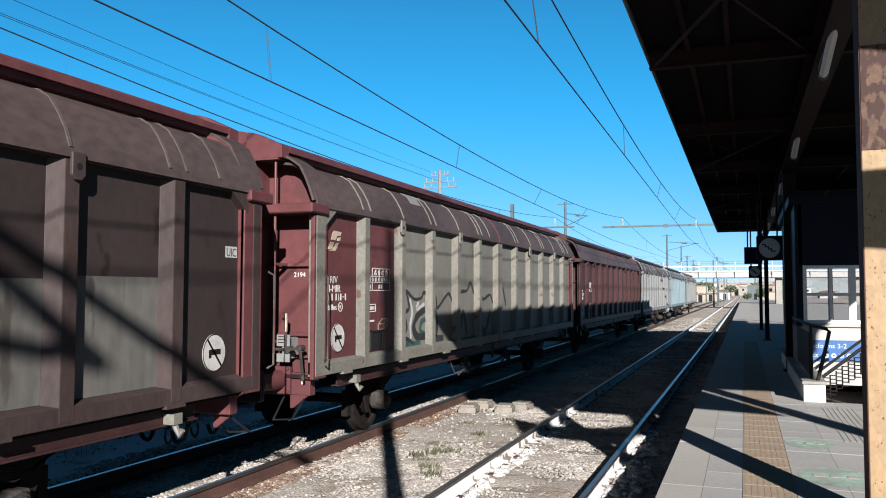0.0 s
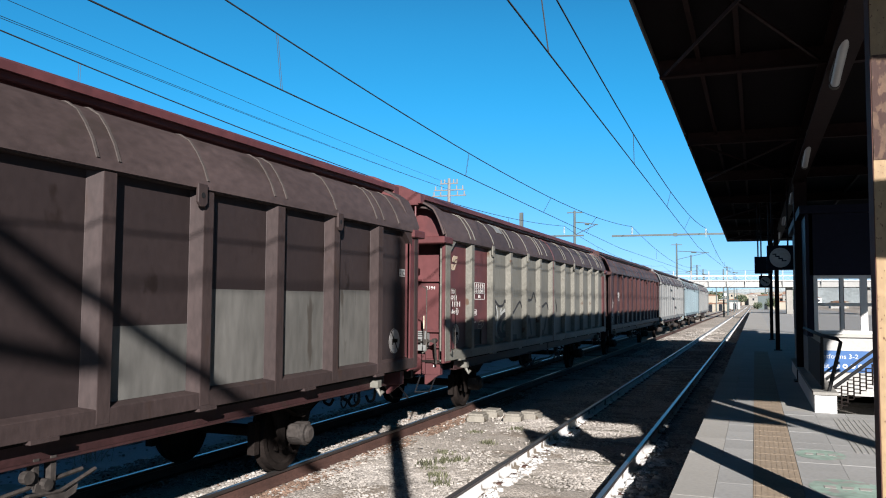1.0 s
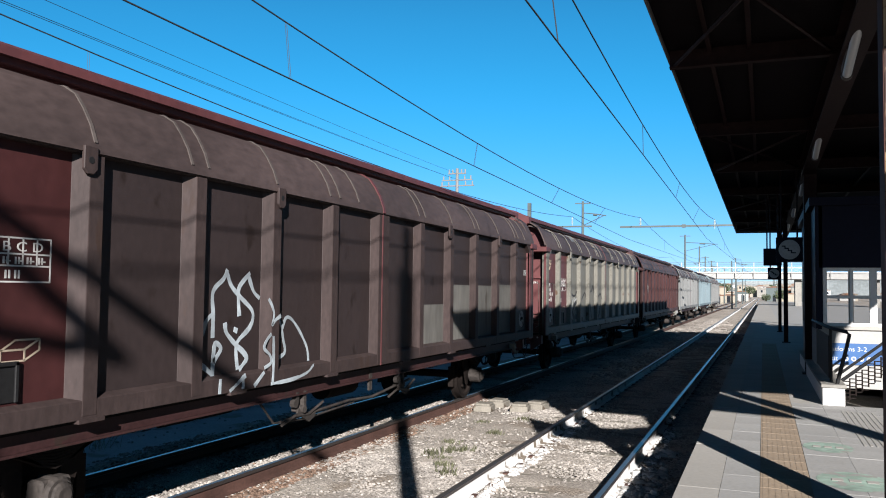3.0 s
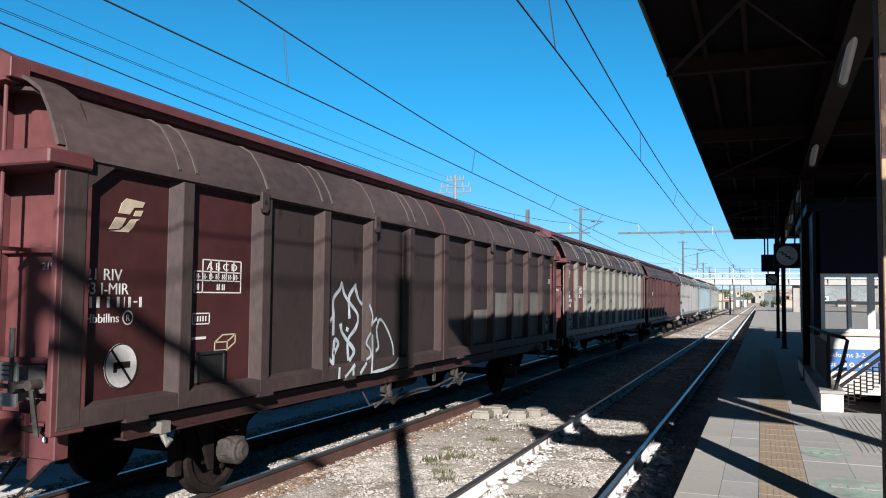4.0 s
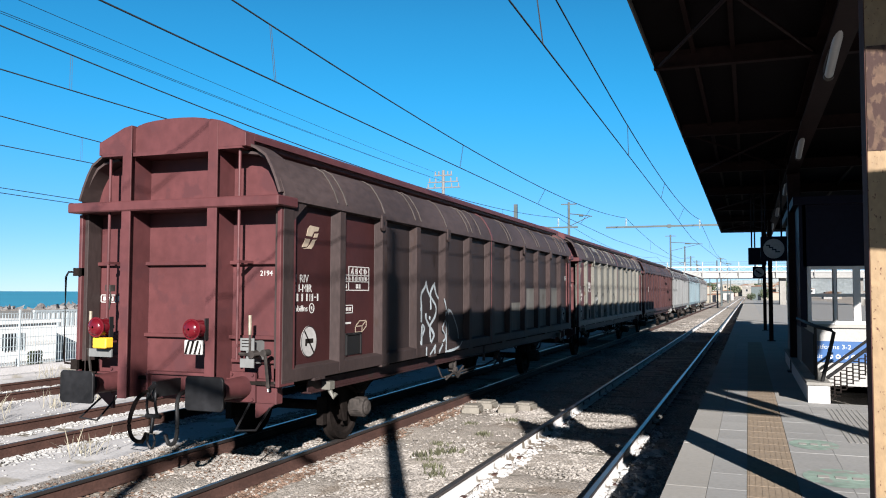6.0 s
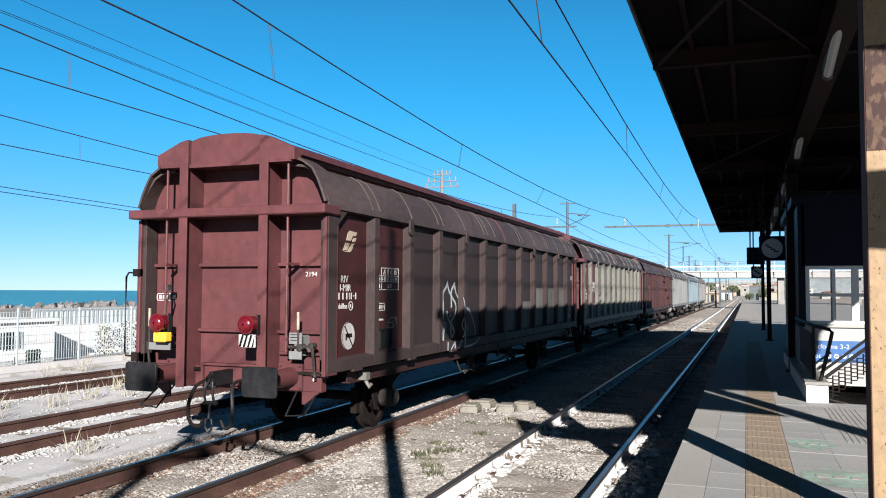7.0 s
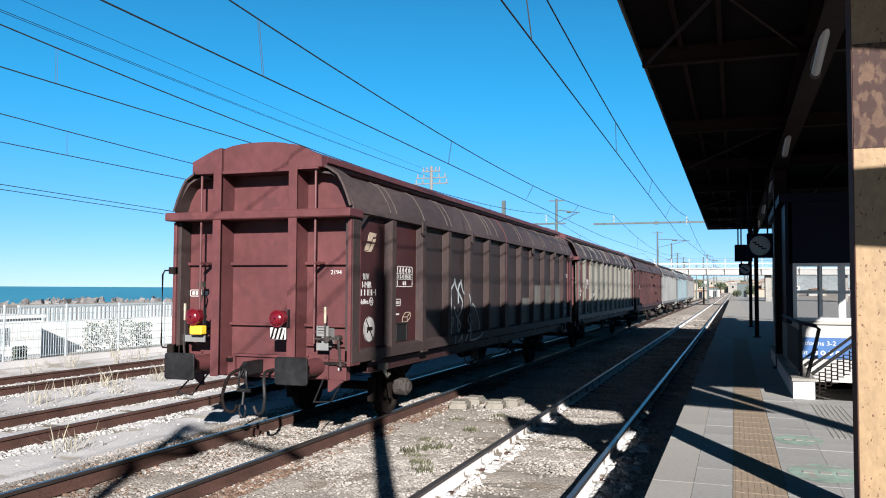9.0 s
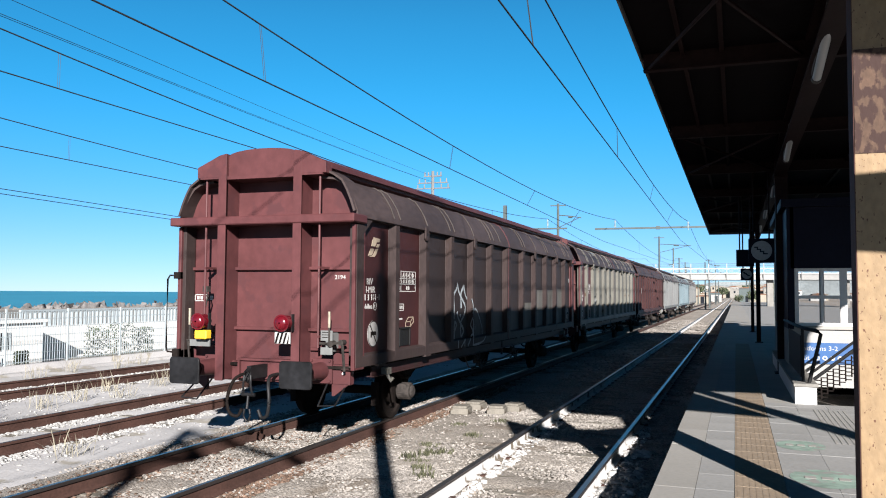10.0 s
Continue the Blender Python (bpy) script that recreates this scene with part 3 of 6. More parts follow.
def sliding_wall(w, s, y0, y1, frame_mat, roof_mat, panels, far_end):
    """One sliding wall half: deep frame with sloped post flanks, six recessed panels, curved roof part with ribs."""
    n = 6
    pitch, pw = 1.285, 1.035
    first = 0.22 if not far_end else (y1 - y0) - 0.22 - 5 * pitch - pw
    xa, xb = PANEL_X - 0.022, HALF
    def bx(b, a, c, d, e, f, g):
        return b.box(min(s * a, s * c), max(s * a, s * c), d, e, f, g)
    def across(b, prof, z0, z1):
        return b.prism([(s * p, q) for p, q in prof], z0, z1, "z")
    fr = Build().prism([(s * xa, 1.09), (s * xb, 1.09), (s * xb, PANEL_LO - 0.03), (s * (PANEL_X - 0.002), PANEL_LO), (s * xa, PANEL_LO)], y0, y1)
    wall = part("sliding_wall", fr, frame_mat, w, bevel=0.005)
    fr = Build()
    bx(fr, xa, xb, y0, y1, PANEL_HI, 3.21)
    part("top_rail", fr, frame_mat, wall, bevel=0.006)
    for k in range(n + 1):
        a = y0 if k == 0 else y0 + first + (k - 1) * pitch + pw
        b = y1 if k == n else y0 + first + k * pitch
        fr = Build()
        if k == 0:
            across(fr, [(xa, a), (xb + 0.004, a), (xb + 0.004, b), (xa, b)], 1.115, PANEL_HI)
        else:
            across(fr, [(xa, a), (PANEL_X + 0.002, a), (xb + 0.003, a + 0.105), (xb + 0.003, b), (xa, b)], 1.115, PANEL_HI)
        part("wall_post", fr, frame_mat, wall, bevel=0.004)
    # corner fillets of the end panel
    fil = Build()
    yc = y0 + first if not far_end else y0 + first + 5 * pitch + pw
    sg = 1 if not far_end else -1
    fil.prism([(yc, PANEL_HI), (yc + sg * 0.29, PANEL_HI), (yc, PANEL_HI - 0.21)], min(s * (xa + 0.01), s * (xb - 0.002)), max(s * (xa + 0.01), s * (xb - 0.002)), "x")
    part("corner_gusset", fil, frame_mat, wall)
    for k in range(n):
        a = y0 + first + k * pitch
        idx = k if not far_end else n + k
        mat, patch = panels[idx]
        pb = Build()
        bx(pb, PANEL_X - 0.018, PANEL_X, a - 0.01, a + pw + 0.01, PANEL_LO - 0.01, PANEL_HI + 0.01)
        part("panel", pb, mat, wall)
        if patch:
            q = Build()
            bx(q, PANEL_X, PANEL_X + 0.003, a + 0.002, a + pw - 0.002, PANEL_LO + 0.002, PANEL_LO + patch)
            part("overpainted_patch", q, GREY_PATCH, wall, "lighter grey painted lower half")
    rf = Build().sheet(mirrored(ROOFLINE, s), 0.03 * s, y0, y1)
    roof = part("curved_roof_wall", rf, roof_mat, w, smooth=True)
    for k in range(n):
        a = y0 + first + k * pitch + pw + 0.14 if k < n - 1 else y0 + first + k * pitch + pw * 0.5
        for d in ((-0.12, 0.12) if k % 2 == 0 else (0.0,)):
            rb = Build().sheet([(p[0] + s * 0.008, p[1] + 0.008) for p in mirrored(ROOFLINE[1:], s)], 0.010 * s, a + d - 0.016, a + d + 0.016)
            part("roof_rib", rb, frame_mat if frame_mat is not BROWN_FRAME else STEEL_RIB, roof)
    for a in ((y0 + first + 2 * pitch - 0.24, y0 + first + 4 * pitch - 0.11) if not far_end else (y0 + first + pitch + pw - 0.03, y0 + first + 4 * pitch - 0.11)):
        lk = Build()
        lk.prism([(a, PANEL_HI + 0.06), (a + 0.14, PANEL_HI + 0.06), (a + 0.14, PANEL_HI - 0.12), (a + 0.10, PANEL_HI - 0.16), (a + 0.04, PANEL_HI - 0.16), (a, PANEL_HI - 0.12)], min(s * (xb + 0.003), s * (xb + 0.035)), max(s * (xb + 0.003), s * (xb + 0.035)), "x")
        plate = part("lock_bracket", lk, frame_mat, wall, bevel=0.006)
        part("bolt_hole", Build().cyl((s * (xb + 0.034), a + 0.07, PANEL_HI - 0.05), (s * (xb + 0.038), a + 0.07, PANEL_HI - 0.05), 0.028, 12), BLACK, plate)
    for k in range(4):
        a = y0 + 0.7 + k * 1.9
        lower = Build()
        bx(lower, xb - 0.05, xb + 0.02, a, a + 0.26, 1.065, 1.095)
        part("roller_bracket", lower, frame_mat, wall)
    return wall

STEEL_RIB = M("worn_rib_paint", (0.042, 0.035, 0.032), 0.7, spread=0.2, fine=20, broad=3)

def smooth3(pts, n=6):
    """A smooth line through points in space."""
    P3 = [Vector(pts[0])] + [Vector(p) for p in pts] + [Vector(pts[-1])]
    out = []
    for i in range(1, len(P3) - 2):
        p0, p1, p2, p3 = P3[i - 1:i + 3]
        for k in range(n):
            t = k / n
            out.append(0.5 * ((2 * p1) + (p2 - p0) * t + (2 * p0 - 5 * p1 + 4 * p2 - p3) * t * t + (3 * p1 - p0 - 3 * p2 + p3) * t ** 3))
    return out + [Vector(pts[-1])]

def end_wall(w, yf, d, mat, hat_mat):
    """End wall at yf; d = -1 faces the rear, +1 the front."""
    def yb(a, b):
        return sorted((yf - d * a, yf - d * b))     # a, b: depth inwards, negative is proud
    def bx(b, x0, x1, a, c, z0, z1):
        y = yb(a, c)
        return b.box(x0, x1, y[0], y[1], z0, z1)
    prof = [(-1.43, 1.05)] + [(-p[0] + 0.035, p[1] - 0.02) for p in END_LINE] + [(p[0] - 0.035, p[1] - 0.02) for p in END_LINE[::-1]] + [(1.43, 1.05)]
    y = yb(0.29, 0.33)
    ew = part("end_wall", Build().prism(prof, y[0], y[1]), mat, w)
    for s in (-1, 1):
        st = Build()
        bx(st, s * 0.615 - 0.065, s * 0.615 + 0.065, -0.13, -0.112, 0.86, 4.085)
        bx(st, s * 0.615 - 0.012, s * 0.615 + 0.012, -0.112, 0.29, 0.86, 3.80)
        part("end_post", st, mat, ew, bevel=0.003)
        rd = Build().cyl((s * 0.93, yf + d * 0.05, 1.36), (s * 0.93, yf + d * 0.05, 3.80), 0.017, 8)
        for z in (1.5, 2.45):
            bx(rd, s * 0.93 - 0.022, s * 0.93 + 0.022, -0.07, 0.29, z, z + 0.03)
        part("lock_rod", rd, mat, ew)
        cn = Build()
        y = yb(0.0, 0.33)
        cn.box(min(s * 1.40, s * 1.452), max(s * 1.40, s * 1.452), y[0], y[1], 1.06, 3.07)
        part("corner_post", cn, mat, ew, bevel=0.008)
        ed = Build()
        edge = [(s * (p[0] - 0.01), p[1] + 0.004) for p in END_LINE[1:]]
        y = yb(-0.02, 0.33)
        ed.sheet(edge, 0.03 * s, y[0], y[1])
        part("roof_edge_strip", ed, BROWN_ROOF if mat is RED or mat is RED_DARK else mat, ew)
    be = Build()
    bx(be, -1.50, 1.50, -0.15, 0.29, 3.08, 3.20)
    part("cross_beam", be, mat, ew, bevel=0.015)
    ri = Build()
    for z in (2.44, 1.57):
        bx(ri, -1.41, 1.41, 0.22, 0.29, z, z + 0.045)
    bx(ri, 0.66, 1.41, 0.22, 0.29, 1.30, 1.34)
    bx(ri, -1.41, -0.66, 0.22, 0.29, 1.30, 1.34)
    part("end_rib", ri, mat, ew, bevel=0.006)
    hat = [(-0.66, 3.77), (0.66, 3.77), (0.66, 4.07)] + [(0.56 * math.cos(math.radians(a)), 4.09 + 0.085 * math.sin(math.radians(a))) for a in range(0, 181, 20)] + [(-0.66, 4.07)]
    y = yb(-0.05, 0.06)
    part("roof_end", Build().prism(hat, y[0], y[1]), hat_mat, ew, bevel=0.006)
    for s in (-1, 1):
        y = yb(-0.122, 0.06)
        part("roof_wing", Build().prism([(s * 0.56, 3.77), (s * 1.05, 3.77), (s * 1.05, 3.925), (s * 0.68, 4.09), (s * 0.56, 4.115)], y[0], y[1]), hat_mat, ew, bevel=0.006)
    hb = Build()
    bx(hb, -0.56, 0.56, -0.09, 0.29, 3.74, 3.785)
    bx(hb, -1.0, -0.68, -0.12, 0.29, 3.75, 3.775)
    bx(hb, 0.68, 1.0, -0.12, 0.29, 3.75, 3.775)
    part("lintel", hb, mat, ew)
    bb = Build()
    bx(bb, -1.30, 1.30, 0.19, 0.33, 0.84, 1.12)
    bb.prism([(1.02, 0.86), (1.30, 0.86), (1.06, 0.68), (1.02, 0.68)], *yb(0.19, 0.23)).prism([(-1.02, 0.86), (-1.30, 0.86), (-1.06, 0.68), (-1.02, 0.68)], *yb(0.19, 0.23))
    head = part("buffer_beam", bb, mat, w, bevel=0.008)
    rc = Build()
    bx(rc, -0.42, 0.42, 0.13, 0.19, 0.88, 1.14)
    bx(rc, -0.44, 0.44, 0.08, 0.19, 1.14, 1.17)
    bx(rc, -0.44, -0.41, 0.08, 0.13, 0.88, 1.14)
    bx(rc, 0.41, 0.44, 0.08, 0.13, 0.88, 1.14)
    part("drawgear_plate", rc, mat, head)
    for s in (-1, 1):
        b = Build().cyl((s * 0.875, yf - d * 0.17, 1.03), (s * 0.875, yf + d * 0.30, 1.03), 0.125, 20, 0.105)
        b.cyl((s * 0.875, yf + d * 0.30, 1.03), (s * 0.875, yf + d * 0.33, 1.03), 0.125, 20)
        bx(b, s * 0.875 - 0.17, s * 0.875 + 0.17, 0.15, 0.19, 0.86, 1.20)
        for bx_, bz_ in ((-0.14, -0.14), (0.14, -0.14), (-0.14, 0.14), (0.14, 0.14)):
            b.cyl((s * 0.875 + bx_, yf - d * 0.15, 1.03 + bz_), (s * 0.875 + bx_, yf - d * 0.125, 1.03 + bz_), 0.018, 6)
        housing = part("buffer", b, mat, w, smooth=True)
        part("buffer_plunger", Build().cyl((s * 0.875, yf + d * 0.32, 1.03), (s * 0.875, yf + d * 0.53, 1.03), 0.088, 16), IRON, housing, "greasy black plunger", smooth=True)
        o = [(s * 0.875 + sx * 0.235 + cx * 0.05, 1.03 + sz * 0.165 + cz * 0.05) for sx, sz, arc in ((1, 1, (0, 30, 60, 90)), (-1, 1, (90, 120, 150, 180)), (-1, -1, (180, 210, 240, 270)), (1, -1, (270, 300, 330, 360))) for cx, cz in ((math.cos(math.radians(t)) , math.sin(math.radians(t))) for t in arc)]
        o = [(s * 0.875 + (p[0] - s * 0.875) * 0.85, 1.03 + (p[1] - 1.03) * 0.85) for p in o]
        part("buffer_plate", Build().prism(o, *sorted((yf + d * 0.525, yf + d * 0.565))), IRON, housing, "flat black rounded buffer plate", bevel=0.008)
        stp = Build().tube([(s * 1.22, yf - d * 0.19, 0.80), (s * 1.24, yf + d * 0.12, 0.60), (s * 0.98, yf + d * 0.12, 0.58), (s * 0.95, yf - d * 0.19, 0.84)], 0.013)
        part("shunter_step", stp, IRON, head)
    hk = Build()
    hk.prism([(-0.03, 0.92), (0.03, 0.92), (0.03, 1.10), (-0.03, 1.10)], *sorted((yf - d * 0.14, yf + d * 0.30)))
    hk.tube([(0, yf + d * 0.28, 1.06), (0, yf + d * 0.36, 1.02), (0, yf + d * 0.36, 0.92), (0, yf + d * 0.30, 0.90)], 0.035, 8)
    hook = part("draw_hook", hk, IRON, head, "rusty steel draw hook", smooth=True)
    cp = Build()
    for sx in (-0.05, 0.05):
        cp.tube(smooth3([(sx, yf + d * 0.33, 0.98), (sx * 1.2, yf + d * 0.34, 0.84), (sx * 1.3, yf + d * 0.31, 0.72)]), 0.016, 6)
    cp.cyl((-0.10, yf + d * 0.30, 0.71), (0.10, yf + d * 0.30, 0.71), 0.026, 8)
    cp.cyl((0, yf + d * 0.30, 0.71), (0.0, yf + d * 0.33, 0.52), 0.02, 8)
    cp.tube(smooth3([(-0.04, yf + d * 0.33, 0.52), (-0.05, yf + d * 0.33, 0.42), (0.0, yf + d * 0.32, 0.35), (0.05, yf + d * 0.33, 0.42), (0.04, yf + d * 0.33, 0.52)]), 0.014, 6)
    part("screw_coupling", cp, IRON, hook, "dark steel screw coupling", smooth=True)
    for sx in (-0.26, 0.22):
        ho = Build().tube(smooth3([(sx * 0.9, yf - d * 0.16, 0.96), (sx, yf + d * 0.10, 0.95), (sx * 1.2, yf + d * 0.22, 0.86), (sx * 1.4, yf + d * 0.27, 0.62), (sx * 1.25, yf + d * 0.26, 0.44), (sx * 0.8, yf + d * 0.24, 0.40), (sx * 0.55, yf + d * 0.24, 0.50)]), 0.024, 8)
        part("brake_hose", ho, BLACK if sx > 0 else UNDER, head, smooth=True)
    return ew

def wheelset(w, y):
    ws = Build()
    for s in (-1, 1):
        xw = s * 0.7535
        n = 28
        ring = lambda r, x: [(x, r * math.cos(2 * math.pi * i / n), r * math.sin(2 * math.pi * i / n)) for i in range(n)]
        prof = [(0.07, xw - s * 0.02), (0.09, xw + s * 0.06), (0.16, xw + s * 0.02), (0.36, xw + s * 0.03), (0.385, xw + s * 0.065), (0.455, xw + s * 0.065), (0.46, xw + s * 0.0), (0.462, xw - s * 0.03), (0.488, xw - s * 0.045), (0.485, xw - s * 0.07), (0.385, xw - s * 0.07), (0.36, xw - s * 0.02), (0.10, xw - s * 0.03)]
        o = len(ws.v)
        for r, x in prof:
            ws.v += ring(r, x)
        m = len(prof)
        for k in range(m - 1):
            ws.f += [(o + k * n + i, o + k * n + (i + 1) % n, o + (k + 1) * n + (i + 1) % n, o + (k + 1) * n + i) for i in range(n)]
    ws.cyl((-0.98, 0, 0), (0.98, 0, 0), 0.075, 14)
    for k in range(4):
        a = math.radians(90 * k + 20)
        for s in (-1, 1):
            ws.cyl((s * 0.80, 0.24 * math.cos(a), 0.24 * math.sin(a)), (s * 0.83, 0.24 * math.cos(a), 0.24 * math.sin(a)), 0.03, 8)
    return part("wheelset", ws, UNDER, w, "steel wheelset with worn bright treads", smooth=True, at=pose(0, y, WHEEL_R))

def running_gear(w, y):
    for s in (-1, 1):
        b = Build()
        b.cyl((s * 0.93, y, 0.47), (s * 1.16, y, 0.47), 0.145, 18)
        b.box(min(s * 0.95, s * 1.12), max(s * 0.95, s * 1.12), y - 0.15, y + 0.15, 0.42, 0.60)
        b.cyl((s * 1.16, y, 0.47), (s * 1.21, y, 0.47), 0.12, 16, 0.085)
        bx = part("axle_box", b, AXLE, w, "dusty brown-grey axle box", bevel=0.02)
        sp = Build()
        for k in range(6):
            L = 0.62 - 0.075 * k
            z = 0.80 - 0.026 * k
            pts = [(s * 1.05, y - L, z + 0.10), (s * 1.05, y - L * 0.5, z + 0.03), (s * 1.05, y, z), (s * 1.05, y + L * 0.5, z + 0.03), (s * 1.05, y + L, z + 0.10)]
            for i in range(4):
                p, q = pts[i], pts[i + 1]
                sp.add([(p[0] - 0.05, p[1], p[2]), (p[0] + 0.05, p[1], p[2]), (q[0] + 0.05, q[1], q[2]), (q[0] - 0.05, q[1], q[2]), (p[0] - 0.05, p[1], p[2] + 0.02), (p[0] + 0.05, p[1], p[2] + 0.02), (q[0] + 0.05, q[1], q[2] + 0.02), (q[0] - 0.05, q[1], q[2] + 0.02)], [(0, 3, 2, 1), (4, 5, 6, 7), (0, 1, 5, 4), (2, 3, 7, 6), (0, 4, 7, 3), (1, 2, 6, 5)])
        part("leaf_spring", sp, UNDER, bx)
        for e in (-1, 1):
            gd = Build().prism([(y + e * 0.19, 0.95), (y + e * 0.52, 0.95), (y + e * 0.25, 0.30), (y + e * 0.19, 0.30)], min(s * 0.92, s * 0.955), max(s * 0.92, s * 0.955), "x")
            part("axle_guard", gd, UNDER, bx)
        for e in (-1, 1):
            br = Build().box(min(s * 0.70, s * 0.80), max(s * 0.70, s * 0.80), y + e * 0.56 - 0.05, y + e * 0.56 + 0.05, 0.28, 0.66)
            br.cyl((s * 0.75, y + e * 0.56, 0.6), (s * 0.75, y + e * 0.50, 0.98), 0.02, 6)
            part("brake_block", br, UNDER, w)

def underframe(w, sole_mat):
    for s in (-1, 1):
        so = Build()
        so.box(min(s * 1.28, s * 1.30), max(s * 1.28, s * 1.30), 0.9, BODY - 0.9, 0.90, 1.06)
        sb = part("sole_bar", so, sole_mat, w, bevel=0.004)
        part("lower_flange", Build().box(min(s * 1.20, s * 1.34), max(s * 1.20, s * 1.34), 0.9, BODY - 0.9, 0.885, 0.902), sole_mat, sb, bevel=0.004)
        part("floor_edge", Build().box(min(s * 1.20, s * 1.36), max(s * 1.20, s * 1.36), 0.12, BODY - 0.12, 1.055, 1.075), sole_mat, sb)
        ir = Build()
        for yy in (1.35, BODY - 1.35):
            ir.prism([(yy - 0.22, 1.05), (yy + 0.22, 1.05), (yy + 0.1, 0.86), (yy - 0.1, 0.86)], min(s * 1.20, s * 1.27), max(s * 1.20, s * 1.27), "x")
        part("bracket", ir, UNDER, w)
        hk = Build().tube([(s * 1.34, 1.30, 0.98), (s * 1.40, 1.30, 0.86), (s * 1.44, 1.30, 0.80), (s * 1.47, 1.30, 0.85)], 0.028, 8)
        hk.box(min(s * 1.30, s * 1.42), max(s * 1.30, s * 1.42), 1.24, 1.36, 0.90, 1.0)
        hk.tube([(s * 1.34, BODY - 1.3, 0.98), (s * 1.40, BODY - 1.3, 0.86), (s * 1.44, BODY - 1.3, 0.80), (s * 1.47, BODY - 1.3, 0.85)], 0.028, 8)
        hk.box(min(s * 1.30, s * 1.42), max(s * 1.30, s * 1.42), BODY - 1.36, BODY - 1.24, 0.90, 1.0)
        part("tow_hook", hk, GREY_FRAME, w, "pale grey cast tow hook", smooth=True)
        mech = Build()
        ym = BODY / 2
        for c in (ym - 1.9, ym + 0.9):
            mech.box(min(s * 1.24, s * 1.31), max(s * 1.24, s * 1.31), c, c + 0.05, 0.70, 0.92)
            mech.box(min(s * 1.24, s * 1.31), max(s * 1.24, s * 1.31), c + 0.16, c + 0.21, 0.66, 0.92)
            mech.cyl((s * 1.20, c + 0.10, 0.72), (s * 1.36, c + 0.10, 0.72), 0.045, 10)
            mech.cyl((s * 1.28, c - 0.06, 0.80), (s * 1.34, c - 0.06, 0.80), 0.05, 10)
            mech.prism([(c + 0.02, 0.74), (c + 0.30, 0.62), (c + 0.42, 0.66), (c + 0.40, 0.60), (c + 0.26, 0.55), (c, 0.68)], min(s * 1.30, s * 1.325), max(s * 1.30, s * 1.325), "x")
            mech.tube([(s * 1.30, c - 0.30, 0.58), (s * 1.32, c - 0.05, 0.66), (s * 1.32, c + 0.25, 0.64), (s * 1.30, c + 0.62, 0.74)], 0.017, 6)
        mech.tube([(s * 1.28, ym - 2.2, 0.62), (s * 1.28, ym - 0.6, 0.67), (s * 1.28, ym + 0.1, 0.64), (s * 1.28, ym + 1.4, 0.76)], 0.018, 6)
        mech.tube([(s * 1.26, ym - 2.6, 0.90), (s * 1.26, ym - 2.3, 0.62), (s * 1.26, ym - 1.6, 0.58), (s * 1.26, ym - 0.4, 0.62)], 0.013, 6)
        mech.box(min(s * 1.28, s * 1.31), max(s * 1.28, s * 1.31), ym - 0.04, ym + 0.04, 0.74, 1.08)
        part("locking_gear", mech, AXLE, w, "dusty steel locking levers and rods")
    fl = Build().box(-1.40, 1.40, 0.14, BODY - 0.14, 1.06, 1.10)
    for yy in (-0.4, 0.4):
        fl.box(yy - 0.05, yy + 0.05, 0.14, BODY - 0.14, 0.84, 1.06)
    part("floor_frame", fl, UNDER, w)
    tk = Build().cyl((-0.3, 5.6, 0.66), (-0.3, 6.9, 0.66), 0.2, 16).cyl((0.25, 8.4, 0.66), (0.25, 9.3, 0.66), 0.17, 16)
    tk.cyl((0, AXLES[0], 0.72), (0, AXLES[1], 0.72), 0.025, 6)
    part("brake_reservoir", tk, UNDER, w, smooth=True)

def wagon(label, frame_mat, roof_mat, hat_mat, end_mat, panels, sole_mat, full=True):
    w = thing("goods_wagon", label, "goods wagon", "goods wagons of the train")
    for s in (1, -1):
        sliding_wall(w, s, 0.05, BODY / 2 - 0.012, frame_mat, roof_mat, panels, False)
        sliding_wall(w, s, BODY / 2 + 0.012, BODY - 0.05, frame_mat, roof_mat, panels, True)
    for s in (-1, 1):
        md = Build()
        md.box(min(s * 1.36, s * 1.464), max(s * 1.36, s * 1.464), BODY / 2 - 0.012, BODY / 2 + 0.012, 1.09, 3.20)
        md.sheet([(p[0] + s * 0.01, p[1] + 0.01) for p in mirrored(ROOFLINE, s)], 0.02 * s, BODY / 2 - 0.03, BODY / 2 + 0.03)
        part("middle_seam", md, RED, w, "narrow red seam between the sliding walls")
    roof = [(-0.99, 3.80), (0.99, 3.80), (1.0, 3.90), (0.66, 4.075), (0.3, 4.13), (0, 4.145), (-0.3, 4.13), (-0.66, 4.07), (-1.0, 3.90)]
    part("roof", Build().prism(roof, 0.06, BODY - 0.06), hat_mat, w, bevel=0.01)
    gt = Build()
    for s in (-1, 1):
        gt.box(min(s * 0.985, s * 1.02), max(s * 0.985, s * 1.05), 0.06, BODY - 0.06, 3.855, 3.925)
        gt.box(min(s * 0.86, s * 0.90), max(s * 0.86, s * 0.90), 0.3, BODY - 0.3, 3.70, 3.82)
    part("roof_rail", gt, hat_mat, w)
    end_wall(w, 0.0, -1, end_mat, end_mat)
    end_wall(w, BODY, 1, end_mat, end_mat)
    underframe(w, sole_mat)
    for y in AXLES:
        wheelset(w, y)
        running_gear(w, y)
    return w

def all_panels(m):
    return [(m, 0)] * 12

